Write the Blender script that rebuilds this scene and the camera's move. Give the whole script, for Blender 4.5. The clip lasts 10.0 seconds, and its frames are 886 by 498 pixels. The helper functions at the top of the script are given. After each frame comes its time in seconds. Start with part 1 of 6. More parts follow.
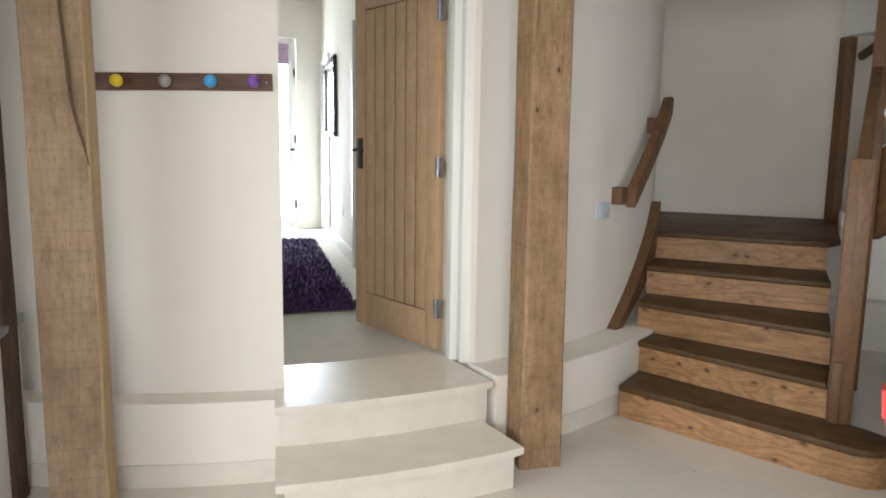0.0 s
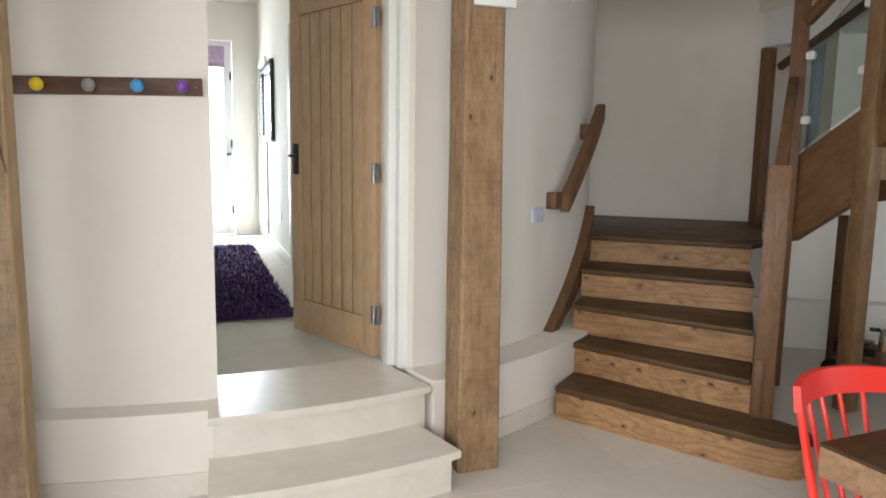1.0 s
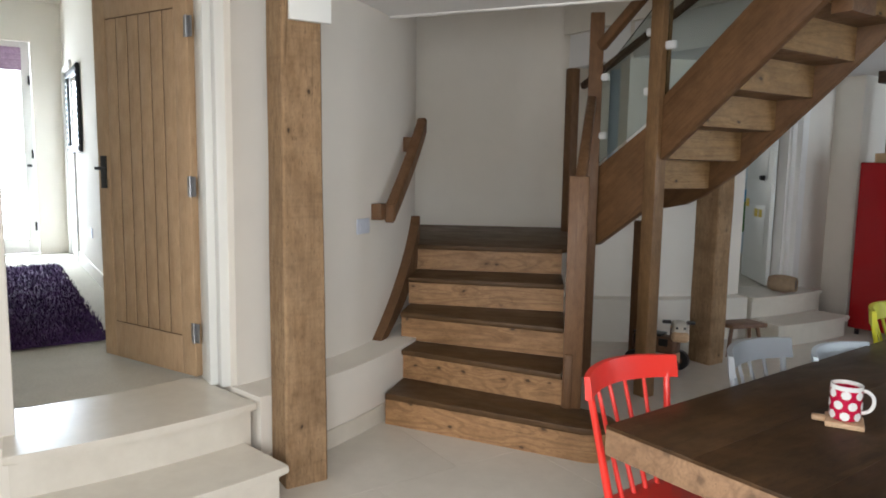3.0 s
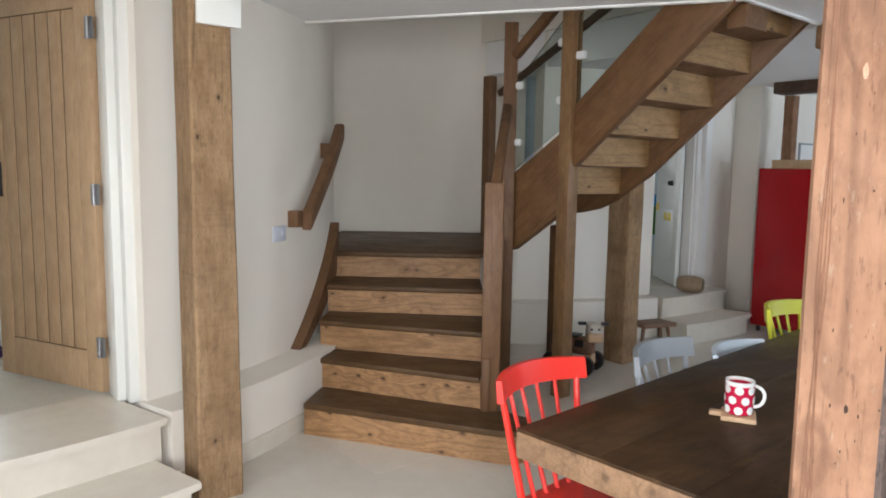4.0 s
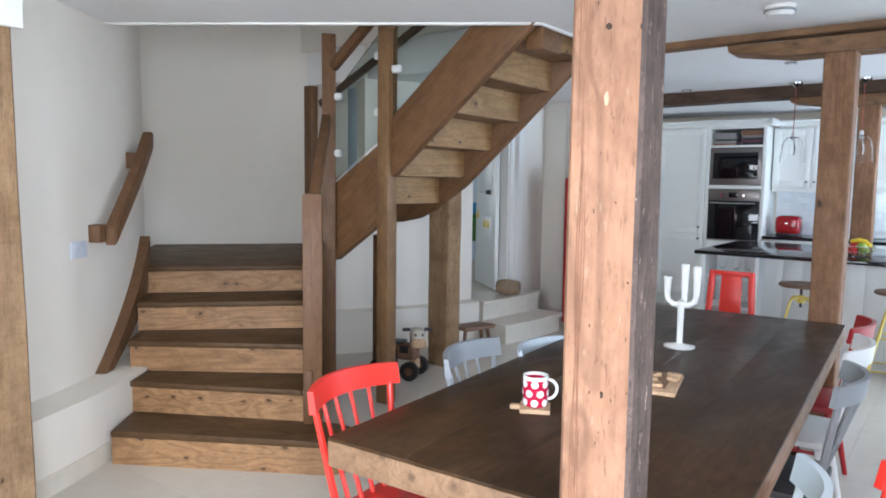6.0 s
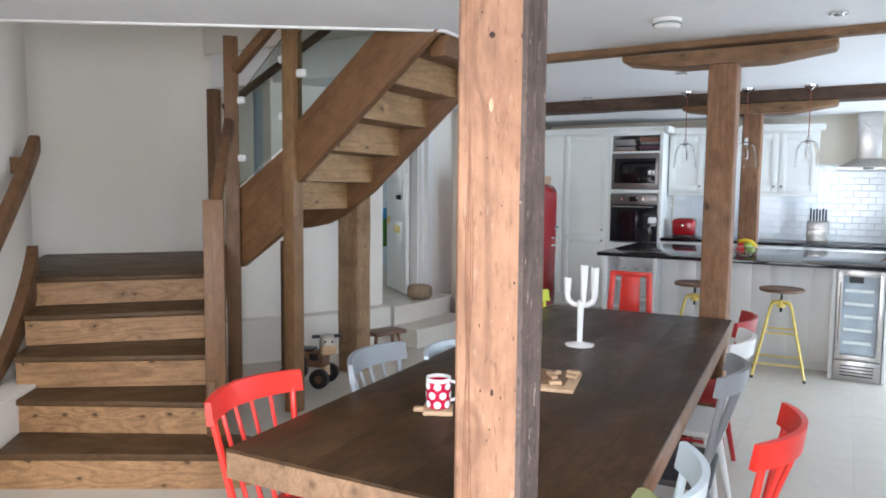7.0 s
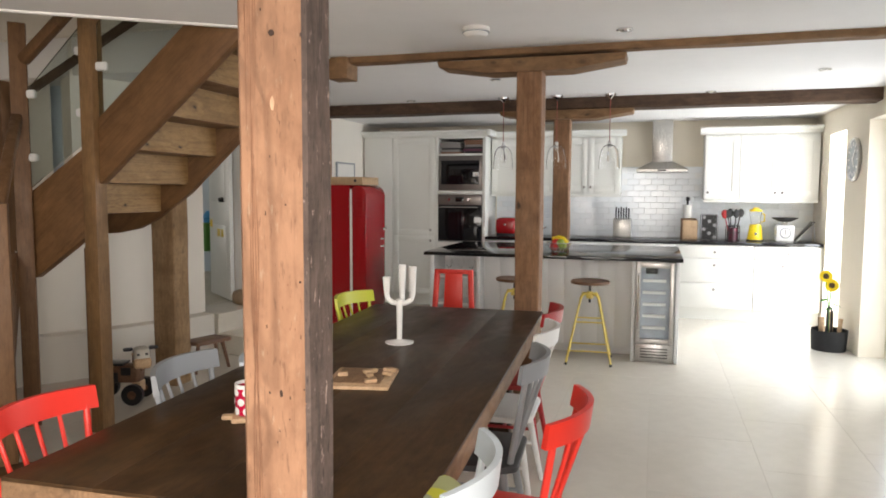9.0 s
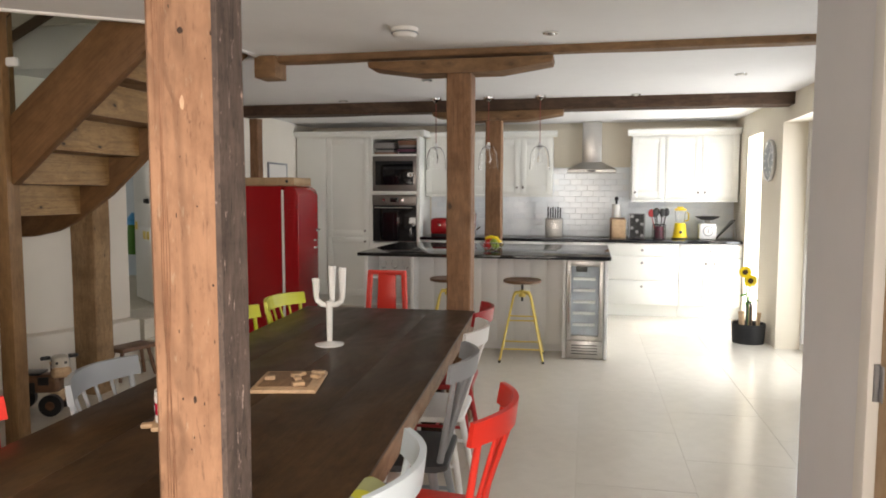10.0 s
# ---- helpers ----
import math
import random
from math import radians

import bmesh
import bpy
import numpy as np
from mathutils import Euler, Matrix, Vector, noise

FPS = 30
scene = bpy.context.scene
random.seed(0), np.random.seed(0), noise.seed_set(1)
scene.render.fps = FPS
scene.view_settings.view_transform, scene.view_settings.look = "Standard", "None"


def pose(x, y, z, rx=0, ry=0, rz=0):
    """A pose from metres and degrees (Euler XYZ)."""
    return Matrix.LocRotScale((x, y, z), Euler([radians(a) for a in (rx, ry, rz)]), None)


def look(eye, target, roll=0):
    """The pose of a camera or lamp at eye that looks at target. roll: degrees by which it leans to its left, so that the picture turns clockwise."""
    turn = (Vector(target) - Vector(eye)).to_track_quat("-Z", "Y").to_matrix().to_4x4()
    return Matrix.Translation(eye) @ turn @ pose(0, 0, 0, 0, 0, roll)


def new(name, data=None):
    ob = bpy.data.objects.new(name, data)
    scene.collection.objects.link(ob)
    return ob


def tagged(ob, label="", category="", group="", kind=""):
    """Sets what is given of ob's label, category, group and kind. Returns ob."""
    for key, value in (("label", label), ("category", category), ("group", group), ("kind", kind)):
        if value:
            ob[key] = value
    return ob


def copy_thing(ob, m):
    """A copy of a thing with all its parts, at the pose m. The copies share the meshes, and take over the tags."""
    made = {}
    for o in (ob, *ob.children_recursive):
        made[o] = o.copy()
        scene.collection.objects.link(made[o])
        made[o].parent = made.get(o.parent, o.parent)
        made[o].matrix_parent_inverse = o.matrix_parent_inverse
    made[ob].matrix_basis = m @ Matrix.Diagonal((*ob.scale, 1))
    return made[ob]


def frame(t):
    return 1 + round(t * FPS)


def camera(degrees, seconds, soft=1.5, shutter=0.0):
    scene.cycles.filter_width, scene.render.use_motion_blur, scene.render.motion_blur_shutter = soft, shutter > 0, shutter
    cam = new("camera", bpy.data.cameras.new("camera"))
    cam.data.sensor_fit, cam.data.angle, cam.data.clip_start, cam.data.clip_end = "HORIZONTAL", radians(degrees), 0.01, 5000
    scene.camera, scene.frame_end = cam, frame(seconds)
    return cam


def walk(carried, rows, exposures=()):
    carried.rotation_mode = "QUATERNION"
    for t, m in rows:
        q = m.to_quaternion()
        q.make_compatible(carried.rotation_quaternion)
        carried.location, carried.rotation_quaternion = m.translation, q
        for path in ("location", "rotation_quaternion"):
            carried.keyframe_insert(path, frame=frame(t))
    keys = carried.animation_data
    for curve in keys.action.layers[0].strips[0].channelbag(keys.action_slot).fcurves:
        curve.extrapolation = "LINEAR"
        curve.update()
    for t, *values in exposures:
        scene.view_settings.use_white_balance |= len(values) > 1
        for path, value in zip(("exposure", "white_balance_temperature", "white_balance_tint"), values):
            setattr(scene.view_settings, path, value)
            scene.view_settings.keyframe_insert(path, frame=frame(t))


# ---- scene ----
cam = camera(64.9, 10.0, 1.8)
# seconds, place, yaw, pitch, lean
# seconds, stops, kelvin, tint
EXPOSURES = [(0.0, 0.08, 6150, 11), (1.5, -0.02, 6150, 11), (2.5, -0.14, 6150, 11), (4.0, 0.24, 6000, 11), (4.5, 0.27, 5800, 11), (5.5, 0.66, 5500, 10), (7.0, 0.6, 5750, 11), (8.0, 0.43, 6300, 12), (9.0, 0.15, 7000, 15), (10.0, -0.05, 7300, 16)]
ROWS = [
    (0.0, 0.3415, 0.4937, 1.4636, -15.178, -8.240, 0.873),
    (0.5, 0.3545, 0.4845, 1.4578, -16.811, -7.835, 0.872),
    (1.0, 0.3715, 0.4714, 1.4729, -19.839, -7.825, 0.934),
    (1.5, 0.3792, 0.4585, 1.4639, -23.271, -7.381, 0.877),
    (2.0, 0.3893, 0.4430, 1.4698, -26.545, -7.213, 0.905),
    (2.5, 0.3998, 0.4109, 1.4792, -29.941, -7.033, 0.908),
    (4.0, 0.4400, 0.3555, 1.4996, -39.296, -6.325, 0.881),
    (4.5, 0.4517, 0.3330, 1.5016, -42.705, -6.084, 0.851),
    (5.0, 0.4542, 0.3078, 1.5064, -46.372, -5.856, 0.838),
    (5.5, 0.4601, 0.2870, 1.5121, -49.664, -5.680, 0.821),
    (7.0, 0.4790, 0.2185, 1.5093, -59.895, -4.887, 0.563),
    (7.5, 0.4919, 0.1967, 1.5086, -63.613, -4.816, 0.463),
    (8.0, 0.4969, 0.1717, 1.5046, -67.002, -4.741, 0.417),
    (8.5, 0.5039, 0.1469, 1.5054, -70.207, -4.691, 0.355),
    (9.0, 0.5054, 0.1207, 1.5041, -73.130, -4.631, 0.260),
    (9.5, 0.5081, 0.0982, 1.5043, -75.876, -4.634, 0.184),
    (10.0, 0.5108, 0.0809, 1.5048, -78.237, -4.579, 0.094),
]
walk(cam, [(t, pose(x, y, z, 0, 0, yaw) @ pose(0, 0, 0, 90 + pitch) @ pose(0, 0, 0, 0, 0, lean)) for t, x, y, z, yaw, pitch, lean in ROWS], EXPOSURES)

# ---- world and light ----
world = bpy.data.worlds.new("sky")
scene.world = world
world.use_nodes = True
wn = world.node_tree
sky = wn.nodes.new("ShaderNodeTexSky")
sky.sky_type, sky.sun_disc, sky.sun_elevation, sky.sun_rotation = "NISHITA", False, radians(48), radians(160)
wn.links.new(sky.outputs[0], wn.nodes["Background"].inputs[0])
wn.nodes["Background"].inputs[1].default_value = 0.12


def sun_lamp(strength, az, elevation):
    d = bpy.data.lights.new("sun", "SUN")
    d.energy, d.angle, d.color = strength, radians(0.6), (1, 0.94, 0.85)
    o = new("sun", d)
    o.matrix_world = look((0, 0, 0), (-math.cos(az) * math.cos(elevation), -math.sin(az) * math.cos(elevation), -math.sin(elevation)))


sun_lamp(2.5, radians(-78), radians(50))


def window_or_fill_light(eye, target, w, h, power, color=(0.94, 0.96, 1.0), spread=180):
    d = bpy.data.lights.new("window_daylight", "AREA")
    d.shape, d.size, d.size_y, d.energy, d.color = "RECTANGLE", w, h, power, color
    d.spread = radians(spread)
    o = new("window_daylight", d)
    o.matrix_world = look(eye, target)


window_or_fill_light((8.85, -1.95, 1.1), (8.85, 2, 1.0), 0.65, 2.0, 58, (0.80, 0.90, 1.0))
window_or_fill_light((6.9, -1.95, 1.1), (6.9, 2, 0.9), 1.3, 2.0, 44, (0.80, 0.90, 1.0))
# lamp in an added, unseen window, to brighten the island
window_or_fill_light((4.7, -1.95, 1.3), (5.6, 2, 0.9), 1.5, 1.5, 15, (0.78, 0.89, 1.0))
window_or_fill_light((-2.1, 1.0, 1.4), (6, 0.8, 1.0), 2.6, 1.5, 50, (1.0, 0.975, 0.93), 125)
window_or_fill_light((0.0, -0.75, 1.5), (3.0, 3.0, -0.4), 1.6, 1.4, 45, (1.0, 0.975, 0.93), 115)
window_or_fill_light((0.75, 9.8, 1.45), (0.75, 5, 1.2), 0.7, 1.9, 66, (0.80, 0.91, 1.0))
# added fill lamp inside the round room, which has no window
window_or_fill_light((6.9, 9.0, 1.7), (6.6, 4, 1.2), 1.6, 1.4, 20, (1.0, 0.97, 0.9))
# added fill lamp high in the closed stairwell, aimed at the landing wall
window_or_fill_light((4.5, 2.2, 4.3), (3.9, 5.8, 3.0), 0.9, 0.9, 8, (1.0, 0.97, 0.93))

# ---- materials ----


def mat(name, rough=0.6, metal=0.0):
    m = bpy.data.materials.new(name)
    m.use_nodes = True
    nt = m.node_tree
    b = nt.nodes["Principled BSDF"]
    b.inputs["Roughness"].default_value, b.inputs["Metallic"].default_value = rough, metal
    return m, nt, b


def coords(nt, scale, kind="Object", rot=(0, 0, 0)):
    tc, mp = nt.nodes.new("ShaderNodeTexCoord"), nt.nodes.new("ShaderNodeMapping")
    nt.links.new(tc.outputs[kind], mp.inputs[0])
    mp.inputs["Scale"].default_value, mp.inputs["Rotation"].default_value = scale, rot
    return mp.outputs[0]


def noise_tex(nt, vec, scale, detail=4, rough=0.55, distort=0.0):
    n = nt.nodes.new("ShaderNodeTexNoise")
    nt.links.new(vec, n.inputs["Vector"])
    for k, v in (("Scale", scale), ("Detail", detail), ("Roughness", rough), ("Distortion", distort)):
        n.inputs[k].default_value = v
    return n.outputs[0]


def ramp(nt, fac, stops):
    r = nt.nodes.new("ShaderNodeValToRGB")
    nt.links.new(fac, r.inputs[0])
    while len(r.color_ramp.elements) < len(stops):
        r.color_ramp.elements.new(0.5)
    for e, (p, c) in zip(r.color_ramp.elements, stops):
        e.position, e.color = p, (*c, 1) if len(c) == 3 else c
    return r.outputs[0]


def mix(nt, fac, a, b, mode="MIX"):
    m = nt.nodes.new("ShaderNodeMix")
    m.data_type, m.blend_type = "RGBA", mode
    for k, v in ((0, fac), (6, a), (7, b)):
        if isinstance(v, (int, float)):
            m.inputs[k].default_value = v
        elif isinstance(v, tuple):
            m.inputs[k].default_value = (*v, 1)
        else:
            nt.links.new(v, m.inputs[k])
    return m.outputs[2]


def bump(nt, b, height, strength, dist=0.002):
    n = nt.nodes.new("ShaderNodeBump")
    n.inputs["Strength"].default_value, n.inputs["Distance"].default_value = strength, dist
    nt.links.new(height, n.inputs["Height"])
    nt.links.new(n.outputs[0], b.inputs["Normal"])


def paint(name, color, rough=0.6, wobble=0.06, scale=3.0, bumpy=0.15, spec=0.5):
    m, nt, b = mat(name, rough)
    v = coords(nt, (1, 1, 1))
    big = noise_tex(nt, v, scale, 3)
    fine = noise_tex(nt, v, 140, 3)
    dark = tuple(c * (1 - wobble) for c in color)
    nt.links.new(ramp(nt, big, ((0.3, dark), (0.7, color))), b.inputs["Base Color"])
    b.inputs["Specular IOR Level"].default_value = spec
    bump(nt, b, fine, bumpy, 0.001)
    return m


def plaster(name, color):
    m, nt, b = mat(name, 0.85)
    v = coords(nt, (1, 1, 1))
    big, mid, fine = noise_tex(nt, v, 0.9, 3), noise_tex(nt, v, 7, 5), noise_tex(nt, v, 90, 4)
    c = ramp(nt, big, ((0.3, tuple(k * 0.955 for k in color)), (0.7, color)))
    c = mix(nt, 0.25, c, ramp(nt, mid, ((0.35, tuple(k * 0.93 for k in color)), (0.65, color))))
    nt.links.new(c, b.inputs["Base Color"])
    bump(nt, b, mix(nt, 0.35, mid, fine), 0.25, 0.006)
    return m


def turned(nt, rot, scale):
    """Object coordinates, first turned, then stretched."""
    v = coords(nt, (1, 1, 1), rot=rot)
    mp = nt.nodes.new("ShaderNodeMapping")
    nt.links.new(v, mp.inputs[0])
    mp.inputs["Scale"].default_value = scale
    return mp.outputs[0]


def math_node(nt, op, a, b=0.0, c=0.0):
    n = nt.nodes.new("ShaderNodeMath")
    n.operation = op
    for k, v in enumerate((a, b, c)):
        if isinstance(v, (int, float)):
            n.inputs[k].default_value = v
        else:
            nt.links.new(v, n.inputs[k])
    return n.outputs[0]


def wood(name, dark, light, axis="Z", rough=0.55, knots=0.0, grain=1.0, stain=0.0, rot=(0, 0, 0), varied=0.0, bumpy=0.3, cracks=0.0, rings=0.14, spec=0.4, mottle=0.35, sawn=0.0, many=0.36, size=1.0, through_axis="", pale=0.0):
    """Grain runs along the axis; rings bend round the knots; flecks, stains and saw marks on top."""
    m, nt, b = mat(name, rough)
    k = "XYZ".index(axis)

    def vec(across, along):
        st = [across] * 3
        st[k] = along
        return turned(nt, rot, tuple(st))

    b.inputs["Specular IOR Level"].default_value = spec
    v = vec(16.0 * grain, 1.6 * grain)
    fine = noise_tex(nt, v, 5.0, 7, 0.7, 0.8)
    blot = noise_tex(nt, vec(9.0 * grain, 4.5 * grain), 1.0, 5, 0.65, 0.6)
    mid = tuple((a + c) / 2 for a, c in zip(dark, light))
    deep = tuple(q * 0.5 for q in dark)
    col = ramp(nt, blot, ((0.28, dark), (0.5, mid), (0.72, light)))
    col = mix(nt, 0.4, col, ramp(nt, fine, ((0.3, tuple(q * 0.6 for q in dark)), (0.5, mid), (0.75, light))))
    knot_field = None
    if knots:
        ks = [10.5] * 3
        ks[k] = 6.5
        if through_axis:
            ks["XYZ".index(through_axis)] = 0.6
        kv = turned(nt, rot, tuple(ks))
        if through_axis:
            lay = nt.nodes.new("ShaderNodeMapping")
            nt.links.new(kv, lay.inputs[0])
            lay.inputs["Rotation"].default_value = (radians(90), 0, 0)
            kv = lay.outputs[0]
        vo = nt.nodes.new("ShaderNodeTexVoronoi")
        nt.links.new(mix(nt, 0.22, kv, noise_tex(nt, kv, 2.0, 3)), vo.inputs["Vector"])
        vo.inputs["Scale"].default_value = 1.0
        if through_axis:
            vo.voronoi_dimensions = "2D"
        gate = ramp(nt, vo.outputs["Color"], ((many, (0, 0, 0)), (many + 0.06, (1, 1, 1))))
        knot_field = mix(nt, 1.0, ramp(nt, vo.outputs["Distance"], ((0.05, (1, 1, 1)), (0.55, (0, 0, 0)))), gate, "MULTIPLY")
    if rings:
        slow = noise_tex(nt, vec(16.0 * grain, 0.8 * grain), 0.26, 3.0, 0.5, 0.5)
        ph = math_node(nt, "MULTIPLY", slow, 110.0)
        if knot_field:
            ph = math_node(nt, "MULTIPLY_ADD", knot_field, 7.0, ph)
        wave = math_node(nt, "SINE", ph)
        wave = math_node(nt, "MULTIPLY_ADD", fine, 1.6, math_node(nt, "ADD", wave, -0.8))
        f = ramp(nt, wave, ((0.0, (0, 0, 0)), (0.9, (rings * 1.6,) * 3)))
        col = mix(nt, f, col, deep)
    if mottle:
        mo = noise_tex(nt, vec(26.0, 13.0), 1.0, 6, 0.75)
        col = mix(nt, ramp(nt, mo, ((0.46, (0, 0, 0)), (0.70, (mottle,) * 3))), col, deep)
        fl = noise_tex(nt, vec(150.0, 26.0), 1.0, 3, 0.6)
        col = mix(nt, ramp(nt, fl, ((0.61, (0, 0, 0)), (0.69, (mottle * 1.3,) * 3))), col, tuple(q * 0.35 for q in dark))
    if pale:
        pf = noise_tex(nt, vec(75.0, 22.0), 1.0, 4, 0.7)
        col = mix(nt, ramp(nt, pf, ((0.62, (0, 0, 0)), (0.70, (pale,) * 3))), col, tuple(min(0.62, 0.10 + q * 3.0) for q in light))
    if sawn:
        sw = noise_tex(nt, vec(2.5, 70.0), 1.0, 3, 0.6)
        col = mix(nt, ramp(nt, sw, ((0.52, (0, 0, 0)), (0.74, (sawn,) * 3))), col, deep)
    if knots:
        spot = ramp(nt, vo.outputs["Distance"], ((0.06 * size, (1, 1, 1)), (0.095 * size, (0.75, 0.75, 0.75)), (0.13 * size, (0.28, 0.28, 0.28)), (0.30 * size, (0, 0, 0))))
        gk = ramp(nt, vo.outputs["Color"], ((many, (0, 0, 0)), (many + 0.06, (knots,) * 3)))
        col = mix(nt, mix(nt, 1.0, spot, gk, "MULTIPLY"), col, tuple(q * 0.16 for q in dark))
    if cracks:
        cn = noise_tex(nt, vec(44.0, 1.6), 1.0, 5, 0.65, 0.6)
        f = ramp(nt, cn, ((0.625, (0, 0, 0)), (0.67, (cracks,) * 3)))
        col = mix(nt, f, col, tuple(q * 0.25 for q in dark))
    if stain:
        sn = noise_tex(nt, turned(nt, rot, (1, 1, 1)), 2.6, 6, 0.65)
        f = ramp(nt, sn, ((0.45, (0, 0, 0)), (0.72, (stain,) * 3)))
        col = mix(nt, f, col, deep)
    if varied:
        oi = nt.nodes.new("ShaderNodeObjectInfo")
        col = mix(nt, varied, col, ramp(nt, oi.outputs["Random"], ((0, dark), (1, light))))
    nt.links.new(col, b.inputs["Base Color"])
    h = mix(nt, 0.4, fine, blot)
    if sawn:
        h = mix(nt, 0.3, h, sw)
    bump(nt, b, h, bumpy, 0.003)
    nt.links.new(ramp(nt, blot, ((0.3, (min(1, rough * 1.25),) * 3), (0.7, (rough * 0.85,) * 3))), b.inputs["Roughness"])
    return m


def metal(name, color, rough=0.3, brushed=0.0):
    m, nt, b = mat(name, rough, 1.0)
    b.inputs["Base Color"].default_value = (*color, 1)
    n = noise_tex(nt, coords(nt, (3, 3, 120) if brushed else (8, 8, 8)), 8, 3)
    nt.links.new(ramp(nt, n, ((0.3, (rough * 0.7,) * 3), (0.7, (min(1, rough * 1.3),) * 3))), b.inputs["Roughness"])
    return m


def glass(name, tint=(0.93, 0.97, 0.95), thin=True):
    m, nt, b = mat(name, 0.02)
    b.inputs["Base Color"].default_value = (*tint, 1)
    b.inputs["Transmission Weight"].default_value = 1.0
    b.inputs["IOR"].default_value = 1.2 if thin else 1.45
    return m


def emit(name, color, strength):
    m, nt, b = mat(name)
    b.inputs["Base Color"].default_value = (*color, 1)
    b.inputs["Emission Color"].default_value, b.inputs["Emission Strength"].default_value = (*color, 1), strength
    return m


WALL = plaster("cream_plaster", (0.81, 0.76, 0.675))
WALL_K = plaster("warm_plaster", (0.76, 0.69, 0.57))
WALL_W = plaster("white_plaster", (0.76, 0.765, 0.79))
CEIL = plaster("ceiling_paint", (0.87, 0.86, 0.845))
WHITE = paint("white_gloss_paint", (0.82, 0.80, 0.76), 0.35, 0.04)
CREAM = paint("cream_unit_paint", (0.80, 0.80, 0.755), 0.35, 0.03)
OAK = wood("aged_oak", (0.235, 0.138, 0.067), (0.435, 0.288, 0.158), "Z", 0.8, 0.95, 0.8, 0.6, cracks=0.45, bumpy=0.7, rings=0.09, mottle=0.5, sawn=0.22, many=0.66, size=0.5, through_axis="Y")
OAK_GREY = wood("sawn_grey_oak", (0.215, 0.138, 0.080), (0.395, 0.278, 0.172), "Z", 0.8, 0.5, 0.6, 0.55, cracks=0.15, bumpy=0.6, rings=0.06, mottle=0.35, sawn=0.34, many=0.8, size=0.5, through_axis="Y", pale=0.1)
# pale oak with the light on a post's side put into its colour
OAK_LIT = wood("lit_oak", (0.40, 0.27, 0.14), (0.55, 0.40, 0.23), "Z", 0.75, 0.0, 0.8, 0.2, mottle=0.2, rings=0.08)
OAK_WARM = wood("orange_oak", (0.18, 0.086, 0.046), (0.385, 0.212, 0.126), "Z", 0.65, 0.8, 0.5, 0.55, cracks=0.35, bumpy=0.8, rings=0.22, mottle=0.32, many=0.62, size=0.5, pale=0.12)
# the near post's oak with shade put into its colour, pale flecks on top
OAK_SHADED = wood("shaded_oak", (0.042, 0.031, 0.027), (0.14, 0.098, 0.080), "Z", 0.85, 0.4, 1.2, 0.7, bumpy=1.0, cracks=0.7, mottle=0.6, sawn=0.2, pale=0.8)
BEAM_Y = wood("old_beam", (0.055, 0.033, 0.022), (0.15, 0.086, 0.052), "Y", 0.75, 0.5, 0.6, 0.5, cracks=0.6)
BEAM_BR = wood("brown_beam", (0.16, 0.083, 0.038), (0.31, 0.175, 0.082), "Y", 0.65, 0.6, 0.6, 0.4, cracks=0.5)
POST_BR = wood("brown_post", (0.18, 0.087, 0.041), (0.345, 0.182, 0.092), "Z", 0.65, 0.9, 0.8, 0.4, cracks=0.5, sawn=0.2)
DARKPOST = wood("dark_post_oak", (0.06, 0.035, 0.022), (0.16, 0.095, 0.055), "Z", 0.75, 0.3, 0.8, 0.5)
NEWEL = wood("newel_oak", (0.105, 0.050, 0.021), (0.22, 0.113, 0.048), "Z", 0.5, 0.0, 1.4, 0.15, cracks=0.3, mottle=0.25, rings=0.1)
NEWEL_L = wood("newel_pale_oak", (0.16, 0.086, 0.036), (0.30, 0.172, 0.076), "Z", 0.5, 0.3, 1.2, 0.2, cracks=0.3, mottle=0.25, rings=0.1)
SLOPE_ROT = (radians(40), 0, 0)
STRING_Y = wood("string_oak", (0.13, 0.062, 0.025), (0.255, 0.132, 0.056), "Y", 0.5, 0.0, 1.1, 0.2, rot=SLOPE_ROT, cracks=0.35, mottle=0.25, rings=0.12)
STAIR_ROT = (0, 0, radians(50))
TREAD = wood("tread_oak", (0.074, 0.039, 0.016), (0.15, 0.084, 0.036), "X", 0.48, 0.3, 0.9, 0.25, rot=STAIR_ROT, cracks=0.3, mottle=0.3, rings=0.12, spec=0.25)
RISER = wood("riser_pine", (0.285, 0.148, 0.063), (0.56, 0.325, 0.152), "X", 0.5, 0.9, 0.8, 0.35, rot=STAIR_ROT, cracks=0.25, rings=0.24, mottle=0.45, many=0.50, size=0.62, through_axis="Y")
RISER_X = wood("riser_pine_upper", (0.27, 0.148, 0.056), (0.50, 0.305, 0.13), "X", 0.5, 1.0, 0.8, 0.35, cracks=0.25, rings=0.18, mottle=0.4, many=0.58, size=0.65, through_axis="Y")
DOOR_OAK = wood("door_oak_veneer", (0.40, 0.262, 0.145), (0.52, 0.36, 0.215), "Z", 0.5, 0.0, 1.5, 0.0, bumpy=0.1, rings=0.05, mottle=0.06)
TABLE = wood("dark_table_oak", (0.024, 0.013, 0.006), (0.092, 0.048, 0.020), "X", 0.38, 0.3, 0.5, 0.75, cracks=0.2, spec=0.2, mottle=0.45, rings=0.12)
TABLE_EDGE = wood("table_edge_oak", (0.19, 0.105, 0.055), (0.37, 0.23, 0.13), "X", 0.55, 0.6, 0.7, 0.4, cracks=0.3, mottle=0.4)
GROOVE = paint("door_groove", (0.15, 0.09, 0.048), 0.7, 0.2, 20)
GRAIN_LINE = paint("late_wood", (0.25, 0.118, 0.066), 0.8, 0.3, 30)
PALE_KNOT = paint("pale_knot", (0.58, 0.37, 0.235), 0.6, 0.3, 60)
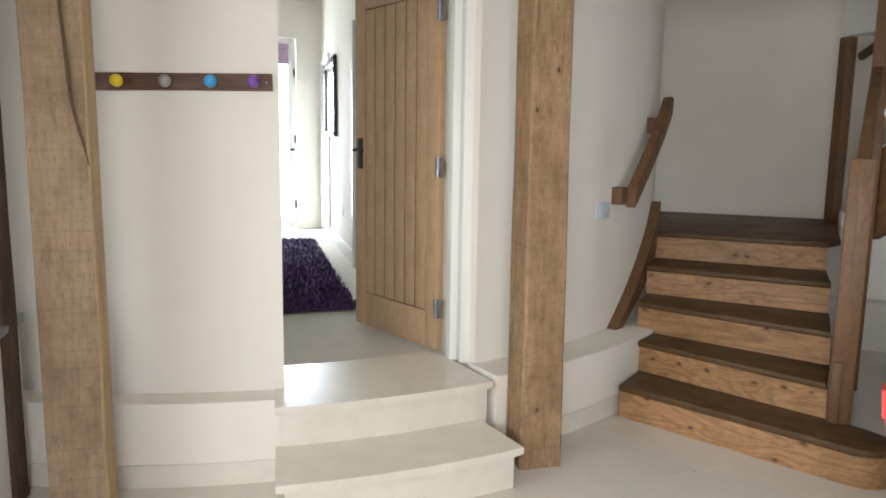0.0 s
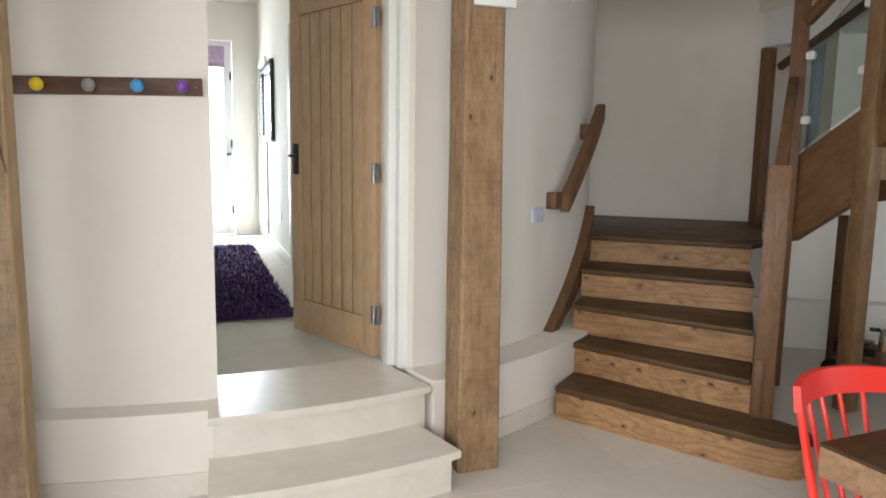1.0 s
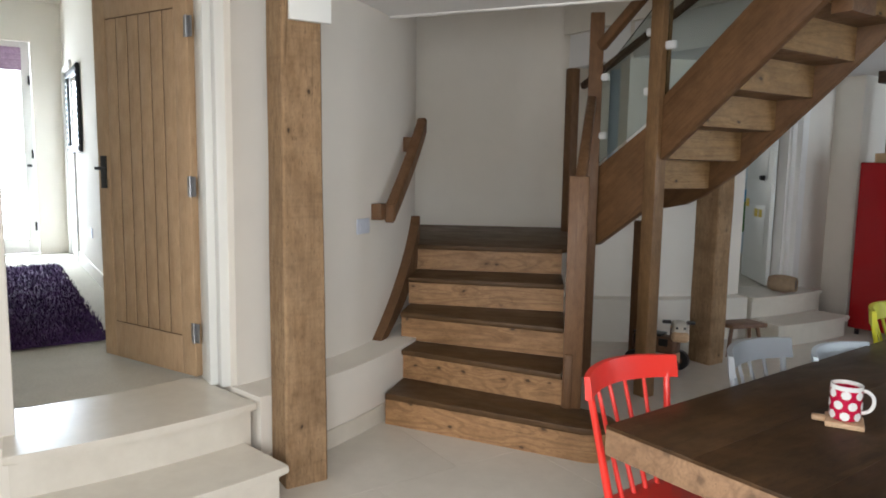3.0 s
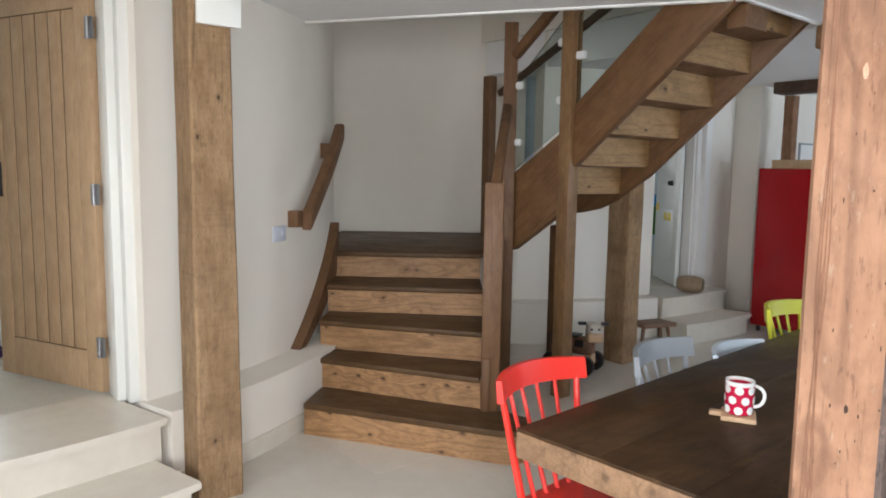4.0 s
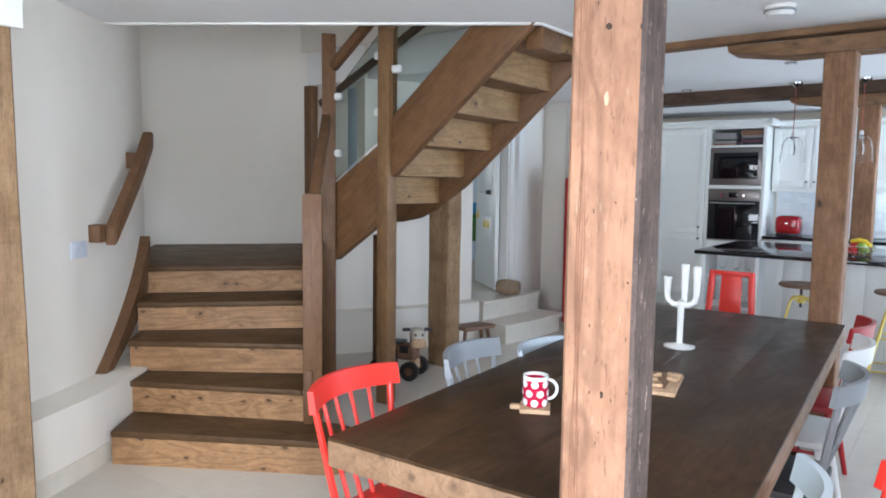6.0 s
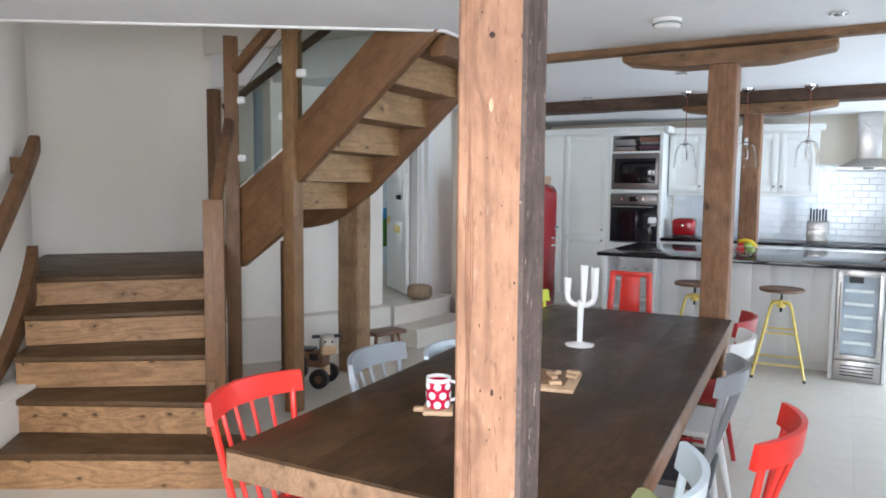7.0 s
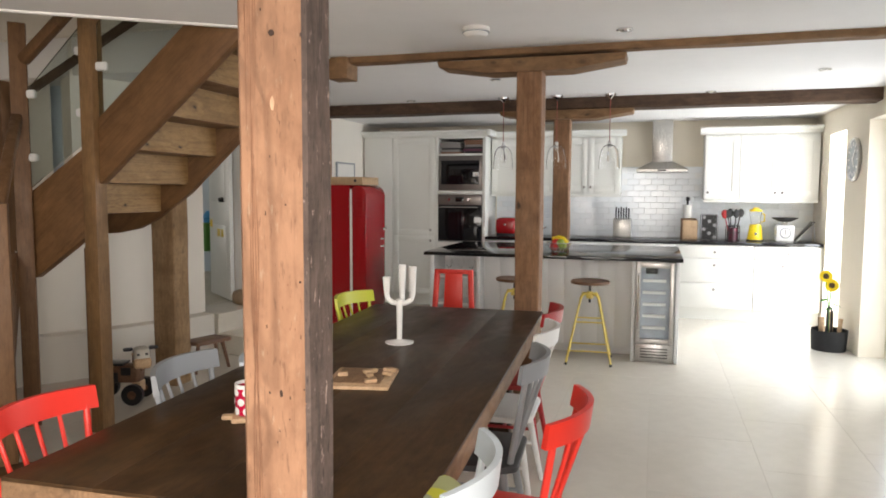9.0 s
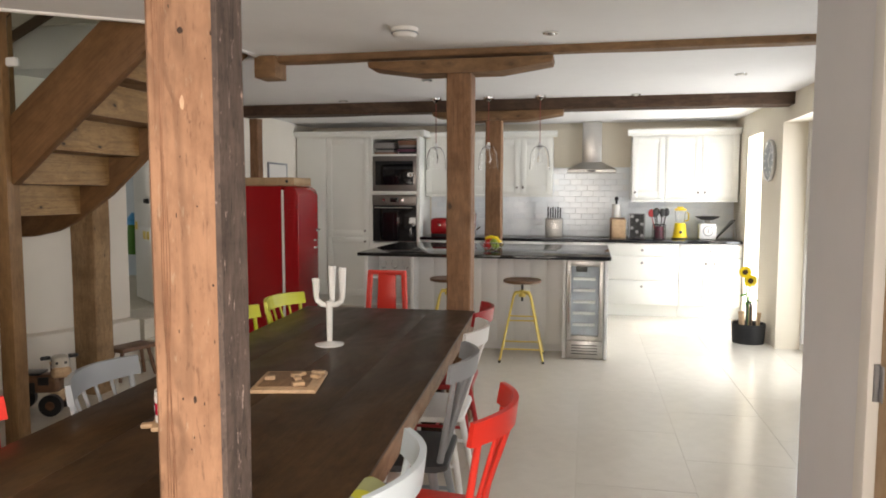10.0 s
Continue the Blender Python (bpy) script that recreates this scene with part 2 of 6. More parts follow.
RACK = wood("rack_walnut", (0.07, 0.035, 0.02), (0.18, 0.095, 0.055), "X", 0.5, 0.2, 1.0)
PALE_WOOD = wood("pale_beech", (0.5, 0.32, 0.18), (0.68, 0.48, 0.3), "X", 0.5)
STOOL_WOOD = wood("stool_wood", (0.12, 0.06, 0.035), (0.26, 0.14, 0.08), "Y", 0.45, 0.2)
CRACK = paint("crack_shadow", (0.035, 0.018, 0.011), 0.9, 0.3, 40)
STEEL = metal("brushed_steel", (0.50, 0.49, 0.47), 0.32, 1)
CHROME = metal("chrome", (0.75, 0.75, 0.75), 0.15)
IRON = paint("black_iron", (0.02, 0.02, 0.02), 0.5, 0.2)
BLACK = paint("black_plastic", (0.018, 0.018, 0.02), 0.35, 0.2)
BLACK_GLASS = paint("black_glass", (0.008, 0.008, 0.01), 0.06, 0.1, bumpy=0.0)
GLASS = glass("clear_glass")
BALUSTRADE = glass("green_tinted_glass", (0.62, 0.68, 0.65))
DULL_STEEL = metal("dull_steel", (0.34, 0.34, 0.35), 0.42)
# pale paint in place of the window's reflection on steel clamps
CLAMP = paint("reflecting_clamp", (0.78, 0.79, 0.78), 0.3, 0.03)
RED = paint("red_lacquer", (0.72, 0.035, 0.022), 0.35, 0.08)
DARKRED = paint("dark_red_lacquer", (0.40, 0.018, 0.02), 0.35, 0.1)
SMEG_RED = paint("fridge_red_enamel", (0.36, 0.010, 0.014), 0.18, 0.05, bumpy=0.0)
GREY = paint("grey_lacquer", (0.27, 0.29, 0.31), 0.4, 0.08)
CHARCOAL = paint("charcoal_lacquer", (0.035, 0.036, 0.04), 0.45, 0.1)
PALEBLUE = paint("pale_blue_lacquer", (0.56, 0.64, 0.70), 0.4, 0.05)
OFFWHITE = paint("white_lacquer", (0.80, 0.80, 0.79), 0.35, 0.04)
LIME = paint("lime_lacquer", (0.62, 0.62, 0.03), 0.4, 0.08)
YELLOW = paint("yellow_metal_paint", (0.80, 0.62, 0.14), 0.4, 0.06)
BRIGHT_YELLOW = paint("bright_yellow", (0.85, 0.62, 0.02), 0.3, 0.05)
BLUE = paint("sky_blue_paint", (0.06, 0.36, 0.70), 0.3, 0.05)
PURPLE = paint("purple_paint", (0.20, 0.07, 0.36), 0.3, 0.05)
GREYKNOB = paint("grey_knob_paint", (0.30, 0.30, 0.29), 0.3, 0.05)
GREEN = paint("green_cloth", (0.08, 0.25, 0.04), 0.8, 0.2)
PORCELAIN = paint("white_porcelain", (0.85, 0.85, 0.83), 0.12, 0.02, bumpy=0.0)


def granite():
    m, nt, b = mat("black_granite", 0.07)
    n = noise_tex(nt, coords(nt, (1, 1, 1)), 260, 2)
    nt.links.new(ramp(nt, n, ((0.5, (0.006, 0.006, 0.007)), (0.75, (0.035, 0.035, 0.04)))), b.inputs["Base Color"])
    return m


GRANITE = granite()


def limestone(name, a, c, rough, varied=0.5):
    m, nt, b = mat(name, rough)
    v = coords(nt, (1, 1, 1))
    big, mid, fine = noise_tex(nt, v, 1.4, 4), noise_tex(nt, v, 9, 6, 0.65), noise_tex(nt, v, 60, 3)
    col = ramp(nt, big, ((0.3, a), (0.7, c)))
    col = mix(nt, 0.45, col, ramp(nt, mid, ((0.3, tuple(k * 0.88 for k in a)), (0.65, c))))
    if varied:
        oi = nt.nodes.new("ShaderNodeObjectInfo")
        col = mix(nt, varied, col, ramp(nt, oi.outputs["Random"], ((0, tuple(k * 0.94 for k in a)), (1, c))))
    nt.links.new(col, b.inputs["Base Color"])
    bump(nt, b, fine, 0.04, 0.001)
    return m


FLOOR_STONE = limestone("floor_limestone", (0.625, 0.58, 0.50), (0.69, 0.645, 0.565), 0.2, 0.3)
GROUT = paint("grout", (0.50, 0.45, 0.37), 0.9, 0.1)
TILE_GROUT = paint("white_grout", (0.82, 0.83, 0.83), 0.8, 0.05)
STEP_STONE = limestone("step_limestone", (0.70, 0.65, 0.55), (0.745, 0.70, 0.605), 0.22, 0.0)


def carpet(name, a, c, scale, strength):
    m, nt, b = mat(name, 0.95)
    v = coords(nt, (1, 1, 1))
    n, f = noise_tex(nt, v, 5, 4), noise_tex(nt, v, scale, 4, 0.7)
    col = mix(nt, 0.55, ramp(nt, n, ((0.3, a), (0.7, c))), ramp(nt, f, ((0.3, tuple(k * 0.6 for k in a)), (0.7, c))))
    nt.links.new(col, b.inputs["Base Color"])
    bump(nt, b, f, strength, 0.01)
    return m


CARPET = carpet("cream_carpet", (0.60, 0.56, 0.47), (0.72, 0.68, 0.58), 160, 0.6)
RUG = carpet("purple_shag", (0.016, 0.006, 0.03), (0.105, 0.042, 0.165), 22, 1.0)

# ---- building helpers ----
ORIGIN = {}


def thing(name, at, label, category, group="", kind=""):
    o = new(name)
    o.empty_display_size = 0.05
    o.location = at
    ORIGIN[o.name] = Vector(at)
    return tagged(o, label, category, group, kind)


def finish(bm, name, material, smooth=None):
    me = bpy.data.meshes.new(name)
    bmesh.ops.recalc_face_normals(bm, faces=bm.faces)
    bm.to_mesh(me)
    bm.free()
    me.materials.append(material)
    if smooth:
        me.shade_smooth()
        me.set_sharp_from_angle(angle=radians(smooth))
    return me


def part(name, bm, material, parent, label="", smooth=29, kind=""):
    org = ORIGIN.get(parent.name, Vector((0, 0, 0)))
    bmesh.ops.translate(bm, verts=bm.verts, vec=-org)
    o = new(name, finish(bm, name, material, smooth))
    o.parent = parent
    ORIGIN[o.name] = org
    return tagged(o, label=label, kind=kind)


def single(name, bm, material, label="", category="", kind="", group="", smooth=29):
    o = new(name, finish(bm, name, material, smooth))
    ORIGIN[o.name] = Vector((0, 0, 0))
    return tagged(o, label, category, group, kind)


def B():
    return bmesh.new()


def bevel_new(bm, before, w, seg=2):
    es = [e for e in bm.edges if e not in before]
    bmesh.ops.bevel(bm, geom=es, offset=w, segments=seg, affect="EDGES", profile=0.5)


def box(bm, x0, x1, y0, y1, z0, z1, bev=0.0, m=None, seg=2):
    before = set(bm.edges)
    vs = [bm.verts.new((x, y, z)) for z in (z0, z1) for x, y in ((x0, y0), (x1, y0), (x1, y1), (x0, y1))]
    for q in ((3, 2, 1, 0), (4, 5, 6, 7), (0, 1, 5, 4), (1, 2, 6, 5), (2, 3, 7, 6), (3, 0, 4, 7)):
        bm.faces.new([vs[i] for i in q])
    if bev:
        bevel_new(bm, before, bev, seg)
        bm.verts.ensure_lookup_table()
    if m is not None:
        keep = {v for e in before if e.is_valid for v in e.verts}
        bmesh.ops.transform(bm, matrix=m, verts=[v for v in bm.verts if v not in keep])
    return bm


def prism(bm, pts, z0, z1, bev=0.0):
    """A flat outline raised from z0 to z1."""
    before = set(bm.edges)
    a, b = [bm.verts.new((x, y, z0)) for x, y in pts], [bm.verts.new((x, y, z1)) for x, y in pts]
    bm.faces.new(a[::-1]), bm.faces.new(b)
    n = len(pts)
    for i in range(n):
        bm.faces.new((a[i], a[(i + 1) % n], b[(i + 1) % n], b[i]))
    if bev:
        bevel_new(bm, before, bev)
    return bm


def slab(bm, pts, thick, bev=0.0):
    """An outline of 3D points given thickness along a vector."""
    before = set(bm.edges)
    t = Vector(thick)
    a, b = [bm.verts.new(p) for p in pts], [bm.verts.new(Vector(p) + t) for p in pts]
    bm.faces.new(a[::-1]), bm.faces.new(b)
    n = len(pts)
    for i in range(n):
        bm.faces.new((a[i], a[(i + 1) % n], b[(i + 1) % n], b[i]))
    if bev:
        bevel_new(bm, before, bev)
    return bm


def rod(bm, p, q, r0, r1=None, n=10):
    p, q = Vector(p), Vector(q)
    m = Matrix.Translation((p + q) / 2) @ (q - p).to_track_quat("Z", "Y").to_matrix().to_4x4()
    bmesh.ops.create_cone(bm, cap_ends=True, segments=n, radius1=r0, radius2=r0 if r1 is None else r1, depth=(q - p).length, matrix=m)
    return bm


def bar(bm, p, q, w, d, bev=0.004, up=(0, 0, 1)):
    """A squared timber from p to q; w across, d along the up side."""
    p, q = Vector(p), Vector(q)
    z = (q - p).normalized()
    x = Vector(up).cross(z)
    x = x.normalized() if x.length > 1e-4 else Vector((1, 0, 0))
    y = z.cross(x)
    m = Matrix((x, y, z)).transposed().to_4x4()
    m.translation = p
    return box(bm, -w / 2, w / 2, -d / 2, d / 2, 0, (q - p).length, bev, m)


def tube(bm, pts, r, n=8, closed=False):
    pts = [Vector(p) for p in pts]
    rings = []
    for i, p in enumerate(pts):
        t = (pts[min(i + 1, len(pts) - 1)] - pts[max(i - 1, 0)]).normalized()
        x = t.orthogonal().normalized() if i == 0 else (ref - t * ref.dot(t)).normalized()
        ref, y = x, t.cross(x)
        rings.append([bm.verts.new(p + r * (math.cos(a) * x + math.sin(a) * y)) for a in (2 * math.pi * k / n for k in range(n))])
    for a, b in zip(rings, rings[1:]):
        for k in range(n):
            bm.faces.new((a[k], a[(k + 1) % n], b[(k + 1) % n], b[k]))
    bm.faces.new(rings[0][::-1]), bm.faces.new(rings[-1])
    return bm


def lathe(bm, prof, at=(0, 0, 0), n=24, m=None):
    """A profile of (radius, height) turned round the upright line at `at`."""
    at = Vector(at)
    rings, made = [], []
    for r, z in prof:
        ring = [bm.verts.new(at + Vector((r * math.cos(2 * math.pi * k / n), r * math.sin(2 * math.pi * k / n), z))) for k in range(n)] if r > 1e-5 else [bm.verts.new(at + Vector((0, 0, z)))]
        rings.append(ring)
        made += ring
    for a, b in zip(rings, rings[1:]):
        for k in range(n):
            f = [a[k % len(a)], a[(k + 1) % len(a)], b[(k + 1) % len(b)], b[k % len(b)]]
            f = list(dict.fromkeys(f))
            if len(f) > 2:
                bm.faces.new(f)
    if m is not None:
        bmesh.ops.transform(bm, matrix=m, verts=made)
    return bm


def arc(bm, c, r0, r1, a0, a1, z0, z1, n=24):
    """A curved block between two radii and two angles in degrees."""
    pts = []
    for k in range(n + 1):
        a = radians(a0 + (a1 - a0) * k / n)
        pts.append((c[0] + r1 * math.cos(a), c[1] + r1 * math.sin(a)))
    for k in range(n, -1, -1):
        a = radians(a0 + (a1 - a0) * k / n)
        pts.append((c[0] + r0 * math.cos(a), c[1] + r0 * math.sin(a)))
    m = n + 1
    lo, hi = [bm.verts.new((x, y, z0)) for x, y in pts], [bm.verts.new((x, y, z1)) for x, y in pts]
    for k in range(n):
        i, j = k, 2 * m - 1 - k
        bm.faces.new((lo[i], lo[i + 1], lo[j - 1], lo[j]))
        bm.faces.new((hi[j], hi[j - 1], hi[i + 1], hi[i]))
        bm.faces.new((lo[i], hi[i], hi[i + 1], lo[i + 1]))
        bm.faces.new((lo[j], lo[j - 1], hi[j - 1], hi[j]))
    bm.faces.new((lo[0], lo[2 * m - 1], hi[2 * m - 1], hi[0]))
    bm.faces.new((lo[m - 1], hi[m - 1], hi[m], lo[m]))
    return bm


def ang(c, p):
    return math.degrees(math.atan2(p[1] - c[1], p[0] - c[0])) % 360


def rough_post(bm, x0, x1, y0, y1, z0, z1, wob=0.004, bev=0.008, lean=(0, 0), seed=1):
    """A hewn squared timber, upright, its faces slightly uneven."""
    n = 22
    rings = []
    cx, cy, hx, hy = (x0 + x1) / 2, (y0 + y1) / 2, (x1 - x0) / 2, (y1 - y0) / 2
    out = []
    for sx, sy in ((-1, -1), (1, -1), (1, 1), (-1, 1)):
        c = bev
        k = sx * sy > 0
        out += [(sx * (hx - (0 if k else c)), sy * (hy - (c if k else 0))), (sx * (hx - (c if k else 0)), sy * (hy - (0 if k else c)))]
    for k in range(n + 1):
        z = z0 + (z1 - z0) * k / n
        ring = []
        for i, (x, y) in enumerate(out):
            w = noise.noise_vector(Vector((i // 2 * 3.1 + seed * 7.7, seed, z * 2.3))) * wob
            ring.append(bm.verts.new((cx + x + w.x + lean[0] * z, cy + y + w.y + lean[1] * z, z)))
        rings.append(ring)
    for a, b in zip(rings, rings[1:]):
        for i in range(8):
            bm.faces.new((a[i], a[(i + 1) % 8], b[(i + 1) % 8], b[i]))
    bm.faces.new(rings[0][::-1]), bm.faces.new(rings[-1])
    return bm

# ---- structure ----
C1, R1, P1 = (0.516, 6.82), 3.2, 3.34
C2, R2, P2 = (6.75, 7.3), 3.2, 3.36
TOP = 2.42

bm = B()
box(bm, -2.6, 10.3, -2.6, 7.0, -0.12, -0.0015)
floor = single("floor", bm, GROUT, "pale limestone tiled floor with thin joints", "floor", "structure")

# ceiling of the dining room and kitchen, open over the stairs
bm = B()
prism(bm, [(-2.5, -2.4), (4.03, -2.4), (4.03, 2.27), (2.59, 4.42), (2.3, 4.5), (-2.5, 4.5)], TOP, TOP + 0.3)
prism(bm, [(4.03, -2.4), (10.3, -2.4), (10.3, 6.0), (5.05, 6.0), (5.05, 2.27), (4.03, 2.27)], TOP, TOP + 0.3)
box(bm, -2.5, 10.3, -2.4, 7.6, 4.9, 5.1)
single("ceiling", bm, CEIL, "white plastered ceiling", "ceiling", "structure")
bm = B()
bar(bm, (2.57, 4.44, TOP + 0.012), (4.02, 2.265, TOP + 0.012), 0.03, 0.05, 0.006)
bar(bm, (4.005, 2.275, TOP + 0.012), (5.05, 2.275, TOP + 0.012), 0.03, 0.05, 0.006)
single("trim", bm, WHITE, "white painted bead along the stairwell edge", "trim", "structure")

# first round tower wall with its doorway
A_L, A_R = 268.85, 286.0
bm = B()
arc(bm, C1, R1 - 0.33, R1, 205, A_L, 0.0, 4.9, 30)
arc(bm, C1, R1 - 0.33, R1, A_R, 352, 0.0, 4.9, 36)
arc(bm, C1, R1 - 0.33, R1, A_L, A_R, 2.40, 4.9, 10)
single("wall_round_hall", bm, WALL, "curved cream plastered wall", "wall", "structure")
bm = B()
arc(bm, C1, R1 - 0.02, P1, 205, 268.45, 0.0, 0.37, 30)
arc(bm, C1, R1 - 0.02, P1 + 0.09, 285.6, 335, 0.0, 0.388, 30)
single("plinth_round_hall", bm, WALL, "low curved plastered ledge at the wall's foot", "ledge", "structure")
bm = B()
arc(bm, C1, R1, P1 + 0.012, 205, 268.4, 0.0, 0.10, 30)
arc(bm, C1, R1, P1 + 0.102, 285.8, 309, 0.0, 0.10, 16)
single("baseboard", bm, STEP_STONE, "curved stone skirting", "baseboard", "structure")

# second round tower
bm = B()
arc(bm, C2, R2 - 0.3, R2, 221, 230, 0.0, 0.878, 6)
arc(bm, C2, R2 - 0.3, R2, 230, 237.5, 0.0, 1.02, 6)
arc(bm, C2, R2 - 0.3, R2, 237.5, 258.3, 0.0, 4.9, 14)
arc(bm, C2, R2 - 0.3, R2, 273.4, 300, 0.0, TOP, 16)
arc(bm, C2, R2 - 0.3, R2, 258.3, 273.4, 2.28, TOP, 8)
single("wall_round_play", bm, WALL, "curved cream plastered wall", "wall", "structure")
bm = B()
arc(bm, C2, R2 - 0.02, P2, 221, 257.6, 0.0, 0.37, 24)
single("plinth_round_play", bm, WALL, "low curved plastered ledge at the wall's foot", "ledge", "structure")

# flat walls
bm = B()
slab(bm, [(3.45, 6.66, 0), (5.35, 5.13, 0), (5.35, 5.13, 4.9), (3.45, 6.66, 4.9)], (0.12, 0.15, 0))
single("wall_landing", bm, WALL, "plain plastered wall behind the landing", "wall", "structure")
bm = B()
box(bm, 5.0, 5.06, 2.2, 5.4, TOP + 0.3, 4.9)
box(bm, 2.0, 5.06, 2.0, 2.06, TOP + 0.3, 4.9)
slab(bm, [(2.0, 2.06, TOP + 0.3), (2.0, 5.6, TOP + 0.3), (2.0, 5.6, 4.9), (2.0, 2.06, 4.9)], (0.06, 0, 0))
single("wall_upper", bm, WALL, "upper storey walls round the stairwell", "wall", "structure")
bm = B()
box(bm, 9.9, 10.15, -2.2, 4.4, 0, TOP)
wall_kitchen = single("wall_kitchen", bm, WALL_K, "warm cream kitchen wall", "wall", "structure")
bm = B()
box(bm, 7.55, 9.9, 3.92, 4.15, 0, TOP)
box(bm, 7.57, 7.8, 4.15, 4.6, 0, TOP)
single("wall_fridge", bm, WALL, "cream wall behind the fridge", "wall", "structure")
# outer wall with glazed openings
bm = B()
for x0, x1, z0, z1 in ((9.2, 9.9, 0, TOP), (8.5, 9.2, 2.16, TOP), (7.72, 8.5, 0, TOP), (6.15, 7.72, 2.18, TOP), (5.5, 6.15, 0, TOP), (3.9, 5.5, 0, 0.55), (3.9, 5.5, 2.1, TOP), (3.25, 3.9, 0, TOP)):
    box(bm, x0, x1, -2.12, -1.72, z0, z1)
single("wall_garden", bm, WALL_K, "thick cream wall with glazed openings", "wall", "structure")
# added walls and roof that keep the sun out of two garden openings
bm = B()
box(bm, 2.9, 8.2, -3.5, -3.4, -0.1, 2.6)
box(bm, 2.9, 8.2, -3.5, -2.12, 2.6, 2.7)
box(bm, 2.8, 2.9, -3.5, -2.12, -0.1, 2.7)
single("wall_porch", bm, WALL, "plain walls and roof added outside to block the sun", "wall", "structure")
bm = B()
box(bm, 3.1, 3.25, -1.75, -0.7, 0, TOP)
box(bm, 2.62, 3.1, -0.85, -0.7, 0, TOP)
box(bm, 1.72, 2.62, -0.85, -0.7, 2.06, TOP)
box(bm, 0.9, 1.72, -0.85, -0.7, 0, TOP)
box(bm, -0.9, 0.9, -0.85, -0.7, 0, 0.6)
box(bm, -0.9, 0.9, -0.85, -0.7, 2.15, TOP)
box(bm, -2.35, -0.9, -0.85, -0.7, 0, TOP)
single("wall_entrance", bm, WALL_W, "white plastered wall with an oak door", "wall", "structure")
bm = B()
box(bm, -2.35, -2.2, -0.85, -0.4, 0, TOP)
box(bm, -2.35, -2.2, -0.4, 2.4, 0, 0.6)
box(bm, -2.35, -2.2, -0.4, 2.4, 2.2, TOP)
box(bm, -2.35, -2.2, 2.4, 5.6, 0, TOP)
single("wall_end", bm, WALL, "plain end wall", "wall", "structure")

# hall behind the first doorway
bm = B()
prism(bm, [(-1.6, 3.98), (0.40, 3.90), (1.32, 3.92), (2.6, 4.6), (3.0, 6.8), (1.5, 10.0), (-1.6, 10.0)], 0.2, 0.367)
single("hall_floor", bm, CARPET, "cream carpet in the hall", "floor", "structure")
bm = B()
box(bm, 1.22, 1.36, 6.86, 8.95, 0.37, 3.3)
box(bm, 1.22, 1.36, 8.95, 9.8, 2.5, 3.3)
box(bm, 1.22, 1.36, 9.8, 10.0, 0.37, 3.3)
box(bm, 1.22, 1.36, 4.2, 6.86, 2.5, 3.3)
box(bm, 1.9, 2.0, 4.3, 7.2, 0.37, 3.3)
box(bm, -0.75, -0.62, 3.95, 10.0, 0.37, 3.3)
box(bm, -0.7, -0.05, 9.95, 10.1, 0.37, 3.3)
box(bm, 0.90, 1.4, 9.95, 10.1, 0.37, 3.3)
box(bm, -0.05, 0.90, 9.95, 10.1, 2.84, 3.3)
box(bm, -0.75, 2.1, 3.95, 10.1, 3.3, 3.4)
single("wall_hall", bm, WALL, "white hall walls", "wall", "structure")
bm = B()
box(bm, 1.205, 1.22, 6.95, 8.9, 0.37, 0.50, 0.003)
single("hall_baseboard", bm, WHITE, "white painted skirting", "baseboard", "structure")
# play room behind the second doorway
bm = B()
prism(bm, [(5.5, 4.95), (5.9, 4.40), (6.3, 4.36), (7.2, 4.36), (7.6, 4.40), (9.0, 4.9), (9.0, 9.4), (5.5, 9.4)], 0.2, 0.367)
single("playroom_floor", bm, CARPET, "pale carpet in the round room", "floor", "structure")
bm = B()
box(bm, 5.45, 9.4, 9.3, 9.4, 0.3, 2.6)
box(bm, 5.45, 5.5, 4.85, 9.4, 0.3, 2.6)
box(bm, 9.3, 9.4, 4.2, 9.4, 0.3, 2.6)
box(bm, 5.45, 9.4, 4.9, 9.4, 2.6, 2.7)
single("wall_playroom", bm, PALEBLUE, "pale blue painted room walls", "wall", "structure")


# ---- curved stone steps ----
def curved_steps(c, a0, a_plat, a_step, r_plat, r_step, r_in, label):
    st = thing("stone_steps", (c[0], c[1] - r_step, 0), label, "steps")
    part("riser", arc(B(), c, r_in, r_plat - 0.025, a0 + 0.3, a_plat - 0.3, 0.0, 0.335, 14), STEP_STONE, st)
    part("riser", arc(B(), c, r_plat - 0.1, r_step - 0.025, a0 + 0.5, a_step - 0.5, 0.0, 0.15, 14), STEP_STONE, st)
    for r0, r1, a1, z in ((r_in, r_plat, a_plat, 0.372), (r_plat - 0.03, r_step, a_step, 0.187)):
        b = arc(B(), c, r0, r1, a0, a1, z - 0.036, z, 18)
        es = [e for e in b.edges if all((v.co.xy - Vector(c)).length > r1 - 1e-3 for v in e.verts) and abs(e.verts[0].co.z - e.verts[1].co.z) < 1e-4]
        bmesh.ops.bevel(b, geom=es, offset=0.012, segments=3, affect="EDGES", profile=0.5)
        part("tread", b, STEP_STONE, st)
    return st


curved_steps(C1, 268.1, 285.15, 284.2, 3.44, 3.775, 2.86, "two curved pale limestone steps up to the hall door")
curved_steps(C2, 257.6, 274.6, 273.0, 3.42, 3.72, 2.95, "two curved pale limestone steps up to the round room")


# ---- hewn posts and beams ----
def post(name, x0, x1, y0, y1, z0, z1, m, label, lean=(0, 0), seed=1, wob=0.004):
    return single(name, rough_post(B(), x0, x1, y0, y1, z0, z1, wob, 0.008, lean, seed), m, label, "post")


